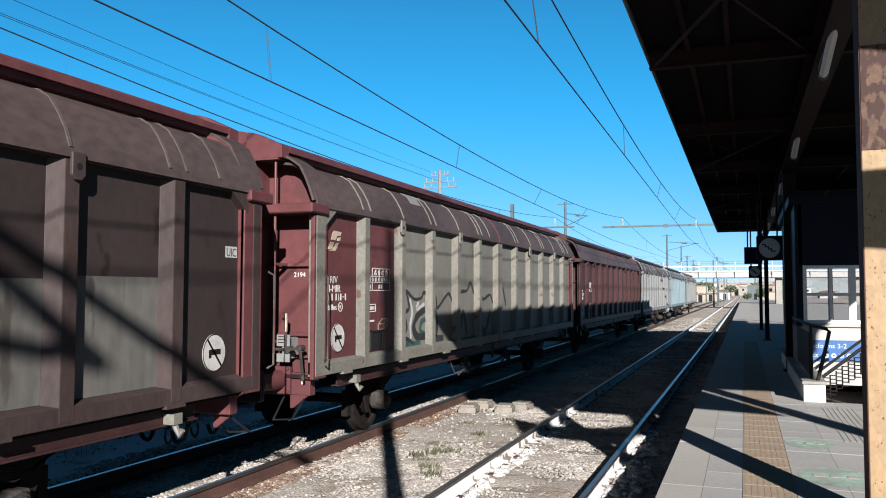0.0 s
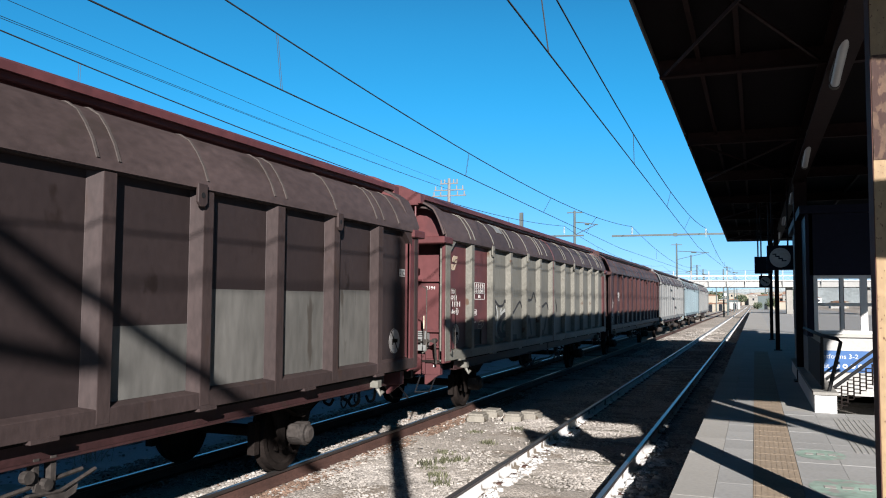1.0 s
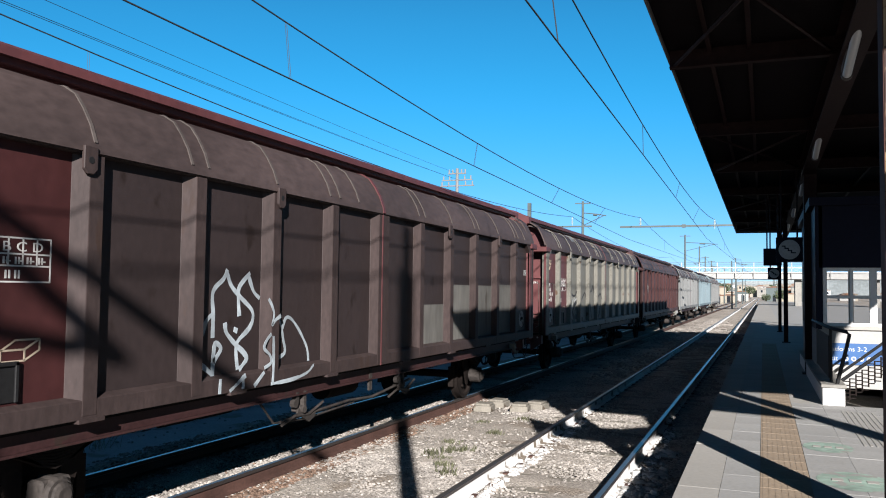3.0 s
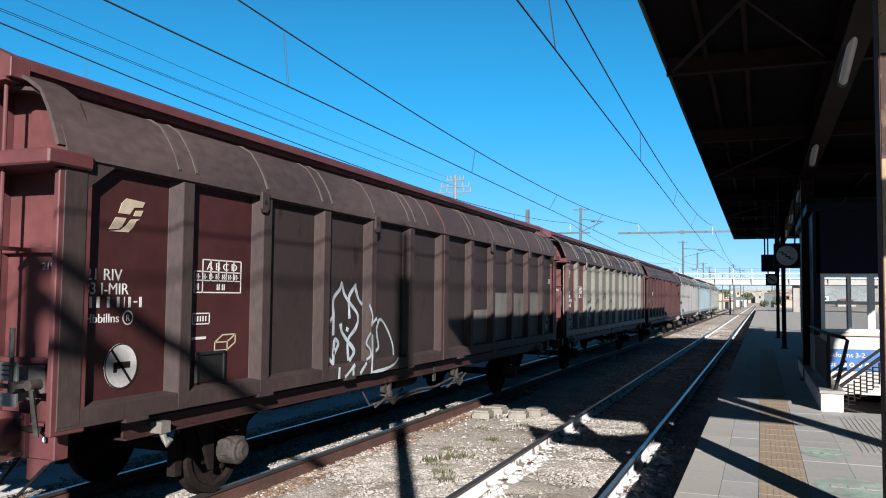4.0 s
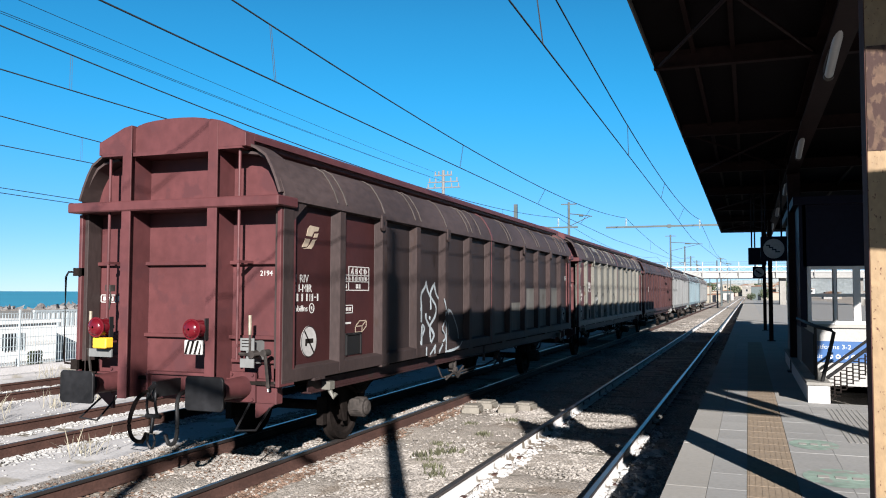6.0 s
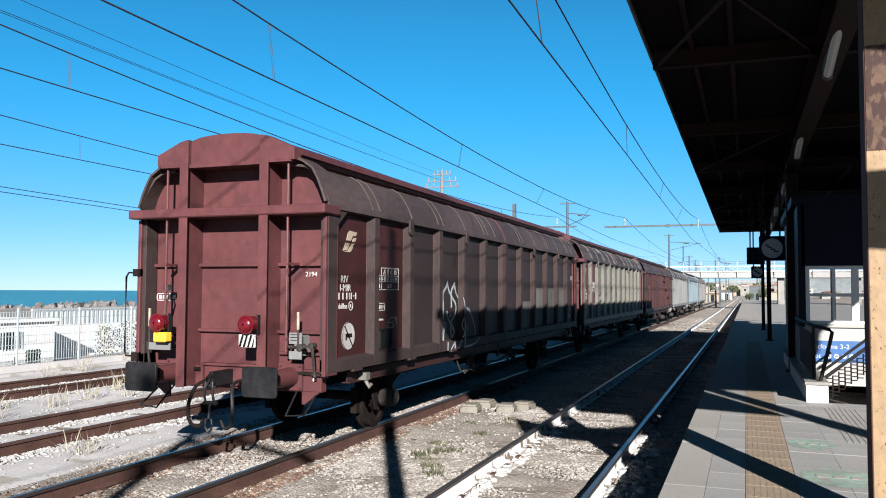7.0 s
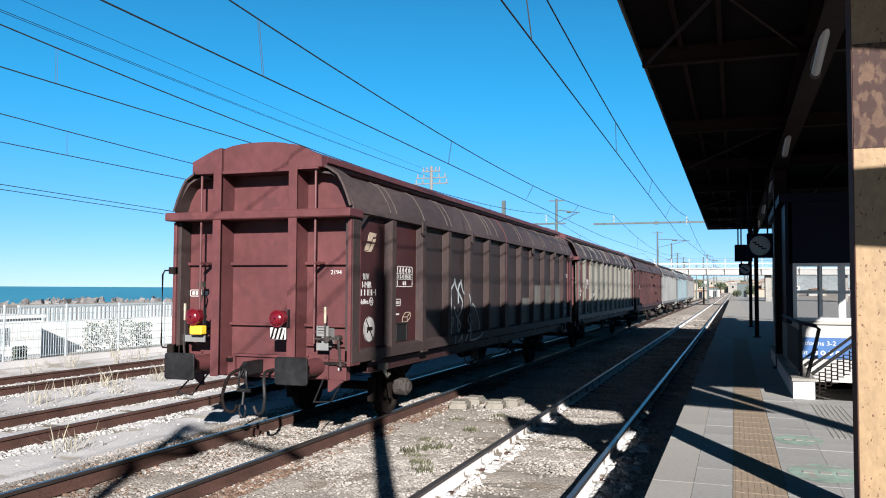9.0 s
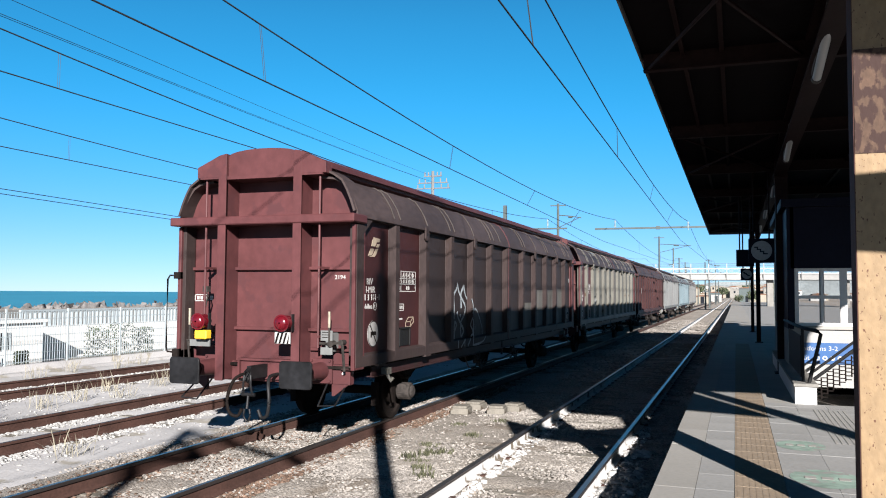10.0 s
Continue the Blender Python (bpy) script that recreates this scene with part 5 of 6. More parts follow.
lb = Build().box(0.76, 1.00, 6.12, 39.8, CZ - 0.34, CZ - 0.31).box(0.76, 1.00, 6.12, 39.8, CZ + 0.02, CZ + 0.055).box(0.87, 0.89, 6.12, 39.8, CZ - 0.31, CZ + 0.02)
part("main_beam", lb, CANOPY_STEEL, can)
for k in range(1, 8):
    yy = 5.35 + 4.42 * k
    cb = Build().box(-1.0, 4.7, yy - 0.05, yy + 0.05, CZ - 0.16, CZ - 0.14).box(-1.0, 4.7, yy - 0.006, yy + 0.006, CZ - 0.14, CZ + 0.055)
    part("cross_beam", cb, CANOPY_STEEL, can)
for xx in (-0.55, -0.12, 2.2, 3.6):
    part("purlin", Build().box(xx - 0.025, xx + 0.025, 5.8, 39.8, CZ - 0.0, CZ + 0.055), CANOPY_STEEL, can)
br = Build()
for k in range(8):
    y0, y1 = 5.35 + 4.42 * k, 5.35 + 4.42 * (k + 1)
    if k % 2 == 0 and y1 < 39.9:
        br.tube([(-0.95, y0, CZ - 0.10), (0.72, y1, CZ - 0.10)], 0.022, 5).tube([(0.72, y0, CZ - 0.13), (-0.95, y1, CZ - 0.13)], 0.022, 5)
part("wind_brace", br, CANOPY_STEEL, can)
# the canopy falls and tapers gently towards its far end
def fall(p):
    k = 1 - 0.055 * min(1.0, max(0.0, (p[1] - 4.7) / 35.2))
    return Vector((p[0] * k, p[1] * k, 2.124 + (p[2] - 2.124) * k))
def roof_z(y):
    a, b = 0.0, 60.0
    for _ in range(30):
        m = (a + b) / 2
        a, b = (m, b) if fall((0, m, CZ))[1] < y and m < 39.9 else (a, m)
    return fall((0, a, CZ))[2]
for piece in can.children:
    for v in piece.data.vertices:
        v.co = fall(v.co)
lamp0 = None
for k in range(6):
    y0 = 7.86 + 5.6 * k
    if k == 0:
        lamp0 = thing("tube_lamp", "unlit fluorescent tube lamp under the canopy beam", "lamp", "canopy lamps", at=pose(*fall((0.85, y0, CZ - 0.24)), -7.5))
        part("tube", Build().cyl((0, 0.04, 0), (0, 1.62, 0), 0.046, 14), TUBE, lamp0, "pale frosted tube cover", smooth=True)
        part("lamp_body", Build().box(-0.05, 0.05, 0.0, 1.66, 0.03, 0.085), FASCIA, lamp0)
        part("end_cap", Build().cyl((0, -0.02, 0), (0, 0.04, 0), 0.055, 14), STEEL, lamp0)
        part("end_cap", Build().cyl((0, 1.62, 0), (0, 1.68, 0), 0.055, 14), STEEL, lamp0)
    else:
        copy_thing(lamp0, pose(*fall((0.85, y0, CZ - 0.24)), -7.5))

def column(x, y, wd, mat, side_mat, label, painted=False, dp=0.125):
    c = thing("canopy_column", label, "column", "canopy columns", at=pose(x, y, PLAT))
    h = (roof_z(y) if y > 8 else CZ) + 0.02 - PLAT
    b = Build().box(-wd / 2, wd / 2, -dp, 0.025 - dp, 0, h)
    part("front_flange", b, mat, c, bevel=0.004)
    part("web", Build().box(-0.012, 0.012, 0.025 - dp, dp - 0.025, 0, h), side_mat, c)
    part("back_flange", Build().box(-wd / 2, wd / 2, dp - 0.025, dp, 0, h), side_mat, c, bevel=0.004)
    part("side_angle", Build().box(-wd / 2 - 0.004, -wd / 2 + 0.016, 0.003 - dp, dp - 0.003, 0, h), side_mat, c)
    part("base_plate", Build().box(-wd / 2 - 0.06, wd / 2 + 0.06, -dp - 0.065, dp + 0.065, -0.0005, 0.025), side_mat, c)
    if painted:
        # dark brown patchy band across the upper front flange
        part("rust_band", Build().box(-wd / 2 + 0.004, wd / 2 + 0.003, -0.130, -0.1252, 3.09 - PLAT, 3.22 - PLAT).box(-wd / 2 + 0.004, wd / 2 + 0.003, -0.129, -0.1252, 3.21 - PLAT, 3.81 - PLAT), BAND_BROWN, c, "dark brown band with rusty patches")
    return c
# yellow front flange; web, left side and back in a darker brown
column(0.90, 6.25, 0.25, PILLAR, PATCHY_BROWN, "yellow painted steel column with peeling rusty paint", True)
column(0.90, 17.8, 0.24, CANOPY_STEEL, CANOPY_STEEL, "dark brown steel column under the canopy")
for xx, yy in ((0.70, 28.9), (0.66, 36.9)):
    column(xx, yy, 0.13, CANOPY_STEEL, CANOPY_STEEL, "slim dark steel column under the canopy's far end", dp=0.065)
for yy in (3.2, 14.8, 26.4, 36.9):
    column(4.6, yy, 0.24, CANOPY_STEEL, CANOPY_STEEL, "dark brown steel column under the canopy")

# ---- stair shelter on the platform ----
wall = thing("stair_parapet", "low white plastered parapet with stone caps", "parapet", kind="structure")
part("parapet_body", Build().box(0.79, 1.08, 12.9, 20.5, PLAT - 0.02, 0.80), PLASTER, wall, bevel=0.006)
for k in range(13):
    part("cap_stone", Build().box(0.77, 1.10, 12.87 + 0.585 * k, 13.445 + 0.585 * k, 0.80, 0.845), CONCRETE, wall, bevel=0.006)
sw = thing("stair_well", "stairwell walls going down beside the parapet", "stairwell", kind="structure")
part("well_wall", Build().box(1.08, 3.3, 12.75, 12.9, -2.5, PLAT - 0.03).box(3.2, 3.35, 12.9, 21.5, -2.5, PLAT - 0.03).box(0.95, 1.08, 12.9, 21.5, -2.5, PLAT - 0.03).box(1.08, 3.3, 12.9, 21.5, -2.6, -2.5), PLASTER_OLD, sw)
for k in range(14):
    part("step", Build().box(1.08, 3.2, 13.2 + 0.3 * k, 13.5 + 0.3 * k, -2.5, 0.38 - 0.175 * k), CONCRETE, sw, bevel=0.008)
hr = thing("stair_handrail", "black tubular handrail with dark infill beside the stair", "handrail")
part("rail_tube", Build().tube([(0.84, 16.2, 1.66), (0.86, 14.2, 1.66), (0.95, 13.25, 1.63), (1.11, 12.98, 1.60), (1.15, 12.96, 1.56), (1.12, 13.0, 1.40), (0.99, 13.05, 0.84)], 0.028, 8), BLACK, hr, smooth=True)
part("rail_post", Build().tube([(0.93, 13.3, 1.62), (0.93, 13.3, 0.84)], 0.022, 8), BLACK, hr)
part("infill_panel", Build().box(0.90, 0.915, 13.35, 16.2, 0.90, 1.52), BLACK, hr)
lt = thing("stair_balustrade", "dark lattice balustrade sloping along the stair", "balustrade")
bal = Build()
yb_ = 14.6
def bal_z(x):
    return 0.62 + (x - 1.08) * 0.82
n = 11
for k in range(n):
    xx = 1.10 + k * 0.09
    bal.box(xx, xx + 0.022, yb_, yb_ + 0.02, bal_z(xx) - 0.34 if k < 99 else 0, bal_z(xx))
for j in range(6):
    for k in range(n):
        xx = 1.10 + k * 0.09
        zz = bal_z(xx) - 0.32 + j * 0.062 + (0.03 if k % 2 else 0)
        bal.box(xx, xx + 0.10, yb_ + 0.001, yb_ + 0.019, zz, zz + 0.016)
part("lattice", bal, UNDER, lt)
part("sloping_rail", Build().tube([(1.06, yb_ + 0.01, bal_z(1.06) + 0.05), (2.2, yb_ + 0.01, bal_z(2.2) + 0.05)], 0.028, 8).tube([(1.06, yb_ + 0.01, bal_z(1.06) + 0.18), (2.2, yb_ + 0.01, bal_z(2.2) + 0.18)], 0.022, 8), BLACK, lt, "dark sloping rails", smooth=True)

sh = thing("stair_shelter", "glazed stair shelter with white lower walls", "shelter", kind="structure")
YW = 16.3
part("front_wall", Build().box(1.02, 3.3, YW, YW + 0.12, 0.46, 1.50), PLASTER_OLD, sh)
part("upper_wall", Build().box(0.96, 3.3, YW, YW + 0.12, 2.62, 3.75), NAVY, sh)
part("side_wall", Build().box(0.90, 1.02, YW, 21.6, 0.45, 1.5), PLASTER_OLD, sh)
part("side_upper", Build().box(0.90, 1.02, YW, 21.6, 1.5, 3.75), NAVY, sh)
part("flat_roof", Build().box(0.80, 3.5, YW - 0.1, 21.8, 3.75, 3.9), NAVY, sh)
part("window_sill", Build().box(1.0, 3.3, YW - 0.05, YW + 0.14, 1.50, 1.56), COPING, sh, bevel=0.006)
win = part("window_frame", Build().box(1.02, 1.09, YW + 0.02, YW + 0.09, 1.56, 2.62).box(1.46, 1.51, YW + 0.02, YW + 0.09, 1.56, 2.62).box(1.78, 1.90, YW + 0.02, YW + 0.09, 1.56, 2.62).box(2.9, 2.98, YW + 0.02, YW + 0.09, 1.56, 2.62).box(1.09, 2.9, YW + 0.025, YW + 0.085, 2.56, 2.62).box(1.09, 2.9, YW + 0.025, YW + 0.085, 1.56, 1.62).box(1.09, 2.9, YW + 0.025, YW + 0.085, 2.06, 2.12), PLASTER, sh, "white window frame", bevel=0.004)
for a, b in ((1.09, 1.46), (1.51, 1.78), (1.90, 2.9)):
    for c, d in ((1.62, 2.06), (2.12, 2.56)):
        pn = part("pane", Build().box(a, b, YW + 0.05, YW + 0.056, c, d), glass, win)
        pn.visible_shadow = False
part("rear_wall", Build().box(0.96, 3.3, 21.5, 21.62, -0.3, 0.95).box(0.96, 3.3, 21.5, 21.62, 2.7, 3.75).box(1.3, 1.38, 21.5, 21.62, 0.95, 2.7).box(1.9, 2.0, 21.5, 21.62, 0.95, 2.7), PLASTER, sh)
sg = thing("direction_sign", "blue enamel sign with white lettering on the shelter wall", "sign")
part("sign_plate", Build().box(1.04, 2.4, YW - 0.03, YW - 0.002, 0.88, 1.26), BLUE_SIGN, sg, bevel=0.004)
lettering("Platforms 3-2", 0.115, WHITE, sg, on_end(1.06, YW - 0.0315, 1.12), width=0.66)
lettering("Exit", 0.115, WHITE, sg, on_end(1.06, YW - 0.0315, 0.95), width=0.19)
for k in range(4):
    dot = part("round_symbol", Build().cyl((1.38 + 0.125 * k, YW - 0.031, 0.985), (1.38 + 0.125 * k, YW - 0.034, 0.985), 0.042, 18), WHITE, sg)
    part("symbol_centre", Build().box(1.36 + 0.125 * k, 1.40 + 0.125 * k, YW - 0.036, YW - 0.0345, 0.97, 1.0), BLUE_SIGN, dot)

def hanging_sign(x, y, z, w, name, label, disc=True, stroke=True):
    h = thing(name, label, "sign", "hanging signs")
    part("sign_box", Build().box(x - w / 2, x + w / 2, y, y + 0.12, z - w / 2, z + w / 2), NAVY, h, bevel=0.01)
    part("hanger", Build().cyl((x - w * 0.3, y + 0.06, z + w / 2), (x - w * 0.3, y + 0.06, roof_z(y) + 0.08), 0.018, 8).cyl((x + w * 0.3, y + 0.06, z + w / 2), (x + w * 0.3, y + 0.06, roof_z(y) + 0.08), 0.018, 8), CANOPY_STEEL, h)
    if disc:
        d = part("disc", Build().cyl((x, y - 0.001, z), (x, y - 0.006, z), w * 0.40, 32), WHITE, h, "round white sign face")
        zz = Build()
        pts = [(-0.26, 0.14), (-0.16, 0.14), (-0.16, 0.05), (-0.04, 0.05), (-0.04, -0.04), (0.08, -0.04), (0.08, -0.13), (0.22, -0.13)]
        for (a0, b0), (a1, b1) in zip(pts[:-1], pts[1:]):
            zz.box(x + w * min(a0, a1) - 0.012, x + w * max(a0, a1) + 0.012, y - 0.009, y - 0.0065, z + w * min(b0, b1) - 0.012, z + w * max(b0, b1) + 0.012)
        part("stair_symbol", zz, NAVY, d)
    return h
hanging_sign(0.545, 19.2, 3.10, 0.54, "round_sign", "dark hanging sign box with a white stair symbol disc")
hanging_sign(0.24, 22.5, 3.08, 0.44, "platform_sign", "dark blue hanging platform sign", disc=False)
hanging_sign(0.28, 23.0, 2.67, 0.31, "round_sign", "small dark hanging sign with a white disc")

# unseen building, added to close the platform side and hold back sky light
st = thing("station_building", "unseen pale plastered building, added behind the platform", "building", kind="structure")
part("building_wall", Build().box(9.5, 20, 3.5, 22, -0.3, 9.4), HOUSE_A, st)
part("building_roof", Build().box(9.3, 20.2, 3.3, 22.2, 9.4, 9.6), ROOF_TILE, st)

# lamp post and guyed mast behind the camera, whose shadows fall across the yard
lp = thing("lamp_post", "tall slim steel lamp post on the platform", "lamp post")
part("post", Build().cyl((1.60, -2.65, PLAT), (1.60, -2.65, 7.9), 0.13, 12, 0.12).cyl((1.60, -2.65, 7.9), (1.60, -2.65, 8.6), 0.06, 8), GALV, lp)
gm = thing("guyed_mast", "steel mast with slanting guy bars and a cable", "mast")
part("mast_pole", Build().cyl((1.60, -9.9, PLAT), (1.60, -9.9, 8.4), 0.10, 12), GALV, gm)
gb = Build()
for a, b, r in (((-9.9, 8.32), (-5.2, 5.85), 0.075), ((-9.9, 8.12), (-8.45, 7.08), 0.08), ((-9.9, 7.41), (-8.45, 7.08), 0.08)):
    gb.tube([(1.60, a[0], a[1]), (1.60, b[0], b[1])], r, 6)
part("guy_bar", gb, GALV, gm)
part("cable", Build().tube([(1.60, -14 + 3.0 * k, 7.82 - 0.02 * math.sin(k)) for k in range(22)], 0.02, 5), WIRE, gm)

# ---- overhead line ----
def overhead(x, y_sup, z_sup, mess, z_con, label, near_x, far_x, first=10.6):
    """near_x, far_x: where the contact wire runs at y = -6 and at the support."""
    o = thing("overhead_line", label, "overhead line", "overhead lines")
    c = np.polyfit([p[0] for p in mess], [p[1] for p in mess], 2)
    def con_x(y):
        return near_x + (far_x - near_x) * (y + 6) / (y_sup + 6)
    pts = [(x, y, float(np.polyval(c, y))) for y in np.linspace(-6, y_sup, 30)]
    far, span = [], 55.0
    for k in range(3):
        for u in np.linspace(0, 1, 12)[1:]:
            far.append((x, y_sup + span * (k + u), z_sup - 0.9 * 4 * u * (1 - u) * 0.9))
    part("messenger_wire", Build().tube(pts + far, 0.012, 5), WIRE, o)
    part("contact_wire", Build().tube([(near_x, -6, z_con), (con_x(20), 20, z_con), (far_x, y_sup, z_con), (2 * x - far_x, y_sup + span, z_con), (far_x, y_sup + 2 * span, z_con), (x, y_sup + 3 * span, z_con)], 0.011, 5), WIRE, o)
    for yy in (first, first + 8.4, first + 16.8, first + 25.2, 58, 75, 90):
        dr = Build()
        zt = float(np.polyval(c, yy)) if yy < y_sup else z_sup - 0.5
        for d in (-0.012, 0.03):
            dr.tube([(con_x(yy) if yy < y_sup else x, yy + d, z_con), (x, yy + d, zt)], 0.004, 4)
        part("dropper", dr, WIRE, o)
    ins = Build()
    for k in range(5):
        ins.cyl((x, y_sup, z_sup - 0.08 - 0.07 * k), (x, y_sup, z_sup - 0.11 - 0.07 * k), 0.06, 10)
    ins.cyl((x, y_sup, z_sup), (x, y_sup, z_sup - 0.5), 0.02, 6)
    part("insulator", ins, INSUL, o)
    return o
overhead(-2.40, 46.0, 6.12, [(10.7, 6.14), (18.7, 5.71), (26.8, 5.58), (42.7, 5.92), (46.0, 6.12)], 5.10, "copper overhead wires above the platform track", -2.02, -2.82, first=9.4)
overhead(-6.33, 46.0, 6.28, [(8.95, 5.99), (14.7, 5.73), (18.0, 5.62), (31.8, 5.68), (45.4, 6.25)], 5.10, "copper overhead wires above the goods train", -5.90, -7.0, first=9.8)
overhead(-10.40, 47.0, 6.50, [(9.06, 6.14), (12.9, 5.88), (17.1, 5.68), (29.7, 5.80), (37.4, 5.99), (47.0, 6.50)], 5.43, "copper overhead wires above the siding", -10.4, -10.4, first=10.2)
overhead(-15.0, 50.0, 6.3, [(13.1, 5.87), (20.3, 5.75), (50.0, 6.3)], 5.25, "copper overhead wires above the outer siding", -15.0, -15.0, first=15.1)
cab = thing("feeder_cables", "thin pole-mounted cables strung beyond the tracks", "cables")
cb = Build()
for z0 in (5.58, 5.42):
    cb.tube([(-22.0, y, z0 - 0.0115 * y) for y in np.linspace(-10, 80, 12)], 0.012, 4)
for off, dz in ((-0.5, 0.0), (0.0, 0.45), (0.5, -0.35)):
    cb.tube([(-19.0 - 11.0 * u + off, -2 + 82.0 * u, 10.3 + 3.7 * u + dz - 1.2 * u * (1 - u)) for u in np.linspace(0, 1, 24)], 0.011, 4)
part("cable", cb, WIRE, cab)

gan = thing("catenary_gantry", "grey steel gantry beam carrying the overhead wires", "gantry")
part("beam", Build().box(-7.45, 2.0, 45.95, 46.05, 5.74, 5.84).box(-4.1, -3.9, 45.93, 46.07, 5.70, 5.88), GALV, gan)
part("mast", Build().box(1.9, 2.1, 45.9, 46.1, -0.2, 6.4), GALV, gan)
gan2 = thing("catenary_gantry", "grey steel cantilever carrying the siding wires", "gantry")
part("beam", Build().box(-13.0, -9.25, 46.95, 47.05, 5.90, 5.99), GALV, gan2)
part("mast", Build().box(-13.1, -12.9, 46.9, 47.1, -0.2, 7.4), GALV, gan2)
def mast(x, y, h, arm, label, group="masts"):
    m = thing("catenary_mast", label, "mast", group, at=pose(x, y, GROUND))
    part("pole", Build().cyl((0, 0, 0), (0, 0, h), 0.13, 10, 0.09), GALV, m)
    if arm:
        a = Build().tube([(0, 0, h - 0.9), (arm * 0.5, 0, h - 1.0), (arm, 0, h - 1.15)], 0.04, 6).tube([(0, 0, h - 1.9), (arm * 0.9, 0, h - 1.15)], 0.03, 6)
        a.cyl((arm * 0.45, 0, h - 1.05), (arm * 0.62, 0, h - 1.08), 0.09, 8)
        a.box(-0.6, 0.6, -0.04, 0.04, h - 0.2, h - 0.12)
        part("arm", a, GALV, m)
    return m
mast(-8.4, 98, 9.1, 3.6, "slim grey steel mast with a cantilever arm")
mast(-8.4, 121, 9.0, 0, "slim grey steel mast")
mast(-12.9, 62, 9.3, 1.8, "slim grey steel mast with a cantilever arm")
mast(-4.4, 150, 8.5, 2.0, "slim grey steel mast far down the line")
mast(-4.4, 200, 8.5, 2.0, "slim grey steel mast far down the line")
py = thing("telegraph_pole", "pale pole with cross arms and insulators", "pole", at=pose(-30.06, 80, GROUND))
part("pole", Build().cyl((0, 0, 0), (0, 0, 15.2), 0.22, 10, 0.16), PALE, py)
ar = Build()
for z, hw in ((13.3, 1.9), (13.9, 1.7), (14.6, 1.0)):
    ar.box(-hw, hw, -0.07, 0.07, z, z + 0.12)
    for xx in (-hw * 0.9, -hw * 0.5, hw * 0.5, hw * 0.9):
        ar.cyl((xx, 0, z + 0.12), (xx, 0, z + 0.5), 0.08, 8)
part("cross_arm", ar, PALE, py)

# ---- footbridge, far buildings and hills ----
fb = thing("road_bridge", "pale concrete bridge crossing the tracks", "bridge", kind="structure")
part("deck", Build().box(-30, 30, 120, 126, 4.2, 4.5), HOUSE_B, fb)
part("web_plate", Build().box(-30, 30, 120.1, 120.2, 4.5, 5.02), HOUSE_B, fb)
part("bottom_chord", Build().box(-30, 30, 119.9, 120.1, 5.02, 5.14), PLASTER, fb)
part("top_chord", Build().box(-30, 30, 119.9, 120.05, 5.70, 5.82), PLASTER, fb)
for k in range(26):
    part("truss_post", Build().box(-30 + 2.4 * k, -29.88 + 2.4 * k, 119.8, 119.9, 4.2, 6.45), HOUSE_B, fb)
for z in (6.12, 6.42):
    part("hand_rail", Build().box(-30, 30, 119.84, 119.88, z, z + 0.045), GALV, fb)
lat = Build()
for k in range(50):
    xx = -30 + 1.2 * k
    lat.prism([(xx, 5.14), (xx + 0.08, 5.14), (xx + 1.22, 5.70), (xx + 1.14, 5.70)], 119.92, 119.95)
    lat.prism([(xx + 1.14, 5.14), (xx + 1.22, 5.14), (xx + 0.08, 5.70), (xx, 5.70)], 119.96, 119.99)
tagged(part("lattice_bar", lat, HOUSE_B, fb), kind="stuff")
for xx in (-20, -12.6, 4.5, 14):
    part("pier", Build().box(xx - 0.4, xx + 0.4, 121, 125, -0.3, 4.2), CONCRETE, fb)

def house(x, y, w, d, h, mat, roof_h, label):
    o = thing("house", label, "house", "far houses", at=pose(x, y, GROUND - 0.02))
    part("wall", Build().box(-w / 2, w / 2, 0, d, 0, h), mat, o)
    part("roof", Build().prism([(-w / 2 - 0.4, h), (w / 2 + 0.4, h), (0, h + roof_h)], -0.4, d + 0.4), ROOF_TILE, o)
    nx, nz = max(2, int(w / 3)), max(1, int(h / 3.2))
    for i in range(nx):
        for j in range(nz):
            xx, zz = -w / 2 + (i + 0.5) * w / nx, 1.0 + j * 3.1
            wv = part("window", Build().box(xx - 0.6, xx + 0.6, -0.08, 0.02, zz, zz + 1.5), WINDOW_DARK, o)
            part("sill", Build().box(xx - 0.75, xx + 0.75, -0.16, 0.0, zz - 0.12, zz), HOUSE_B, wv)
    return o
rng = random.Random(11)
for k in range(18):
    xx = -70 + k * 6.2 + rng.uniform(-3, 3)
    if abs(xx * 1.6) < 14:
        continue
    house(xx * 1.6, 270 + rng.uniform(0, 120), rng.uniform(5, 10), 10, rng.uniform(1.9, 3.4), HOUSE_B if k % 3 else HOUSE_A, rng.uniform(0.3, 0.7), "far pale house with a tiled roof")
for k in range(80):
    xx, yy = rng.uniform(-110, 45), rng.uniform(560, 880)
    hh = rng.uniform(4, 7.5) + 5.0 * (yy - 560) / 320
    o = thing("house", "far pale town house with a low tiled roof", "house", "town houses", at=pose(xx, yy, GROUND - 0.02))
    wd = rng.uniform(5, 11)
    part("wall", Build().box(-wd / 2, wd / 2, 0, 9, 0, hh), (HOUSE_B, HOUSE_A, PLASTER, CONCRETE)[k % 4], o)
    part("roof", Build().prism([(-wd / 2 - 0.4, hh), (wd / 2 + 0.4, hh), (0, hh + 1.1)], -0.4, 9.4), (ROOF_TILE, CONCRETE)[k % 2], o)
    for j in range(2):
        part("window", Build().box(wd * (0.5 * j - 0.3), wd * (0.5 * j - 0.3) + 1.2, -0.1, 0.02, hh - 2.4, hh - 0.8), WINDOW_DARK, o)
hill = Build()
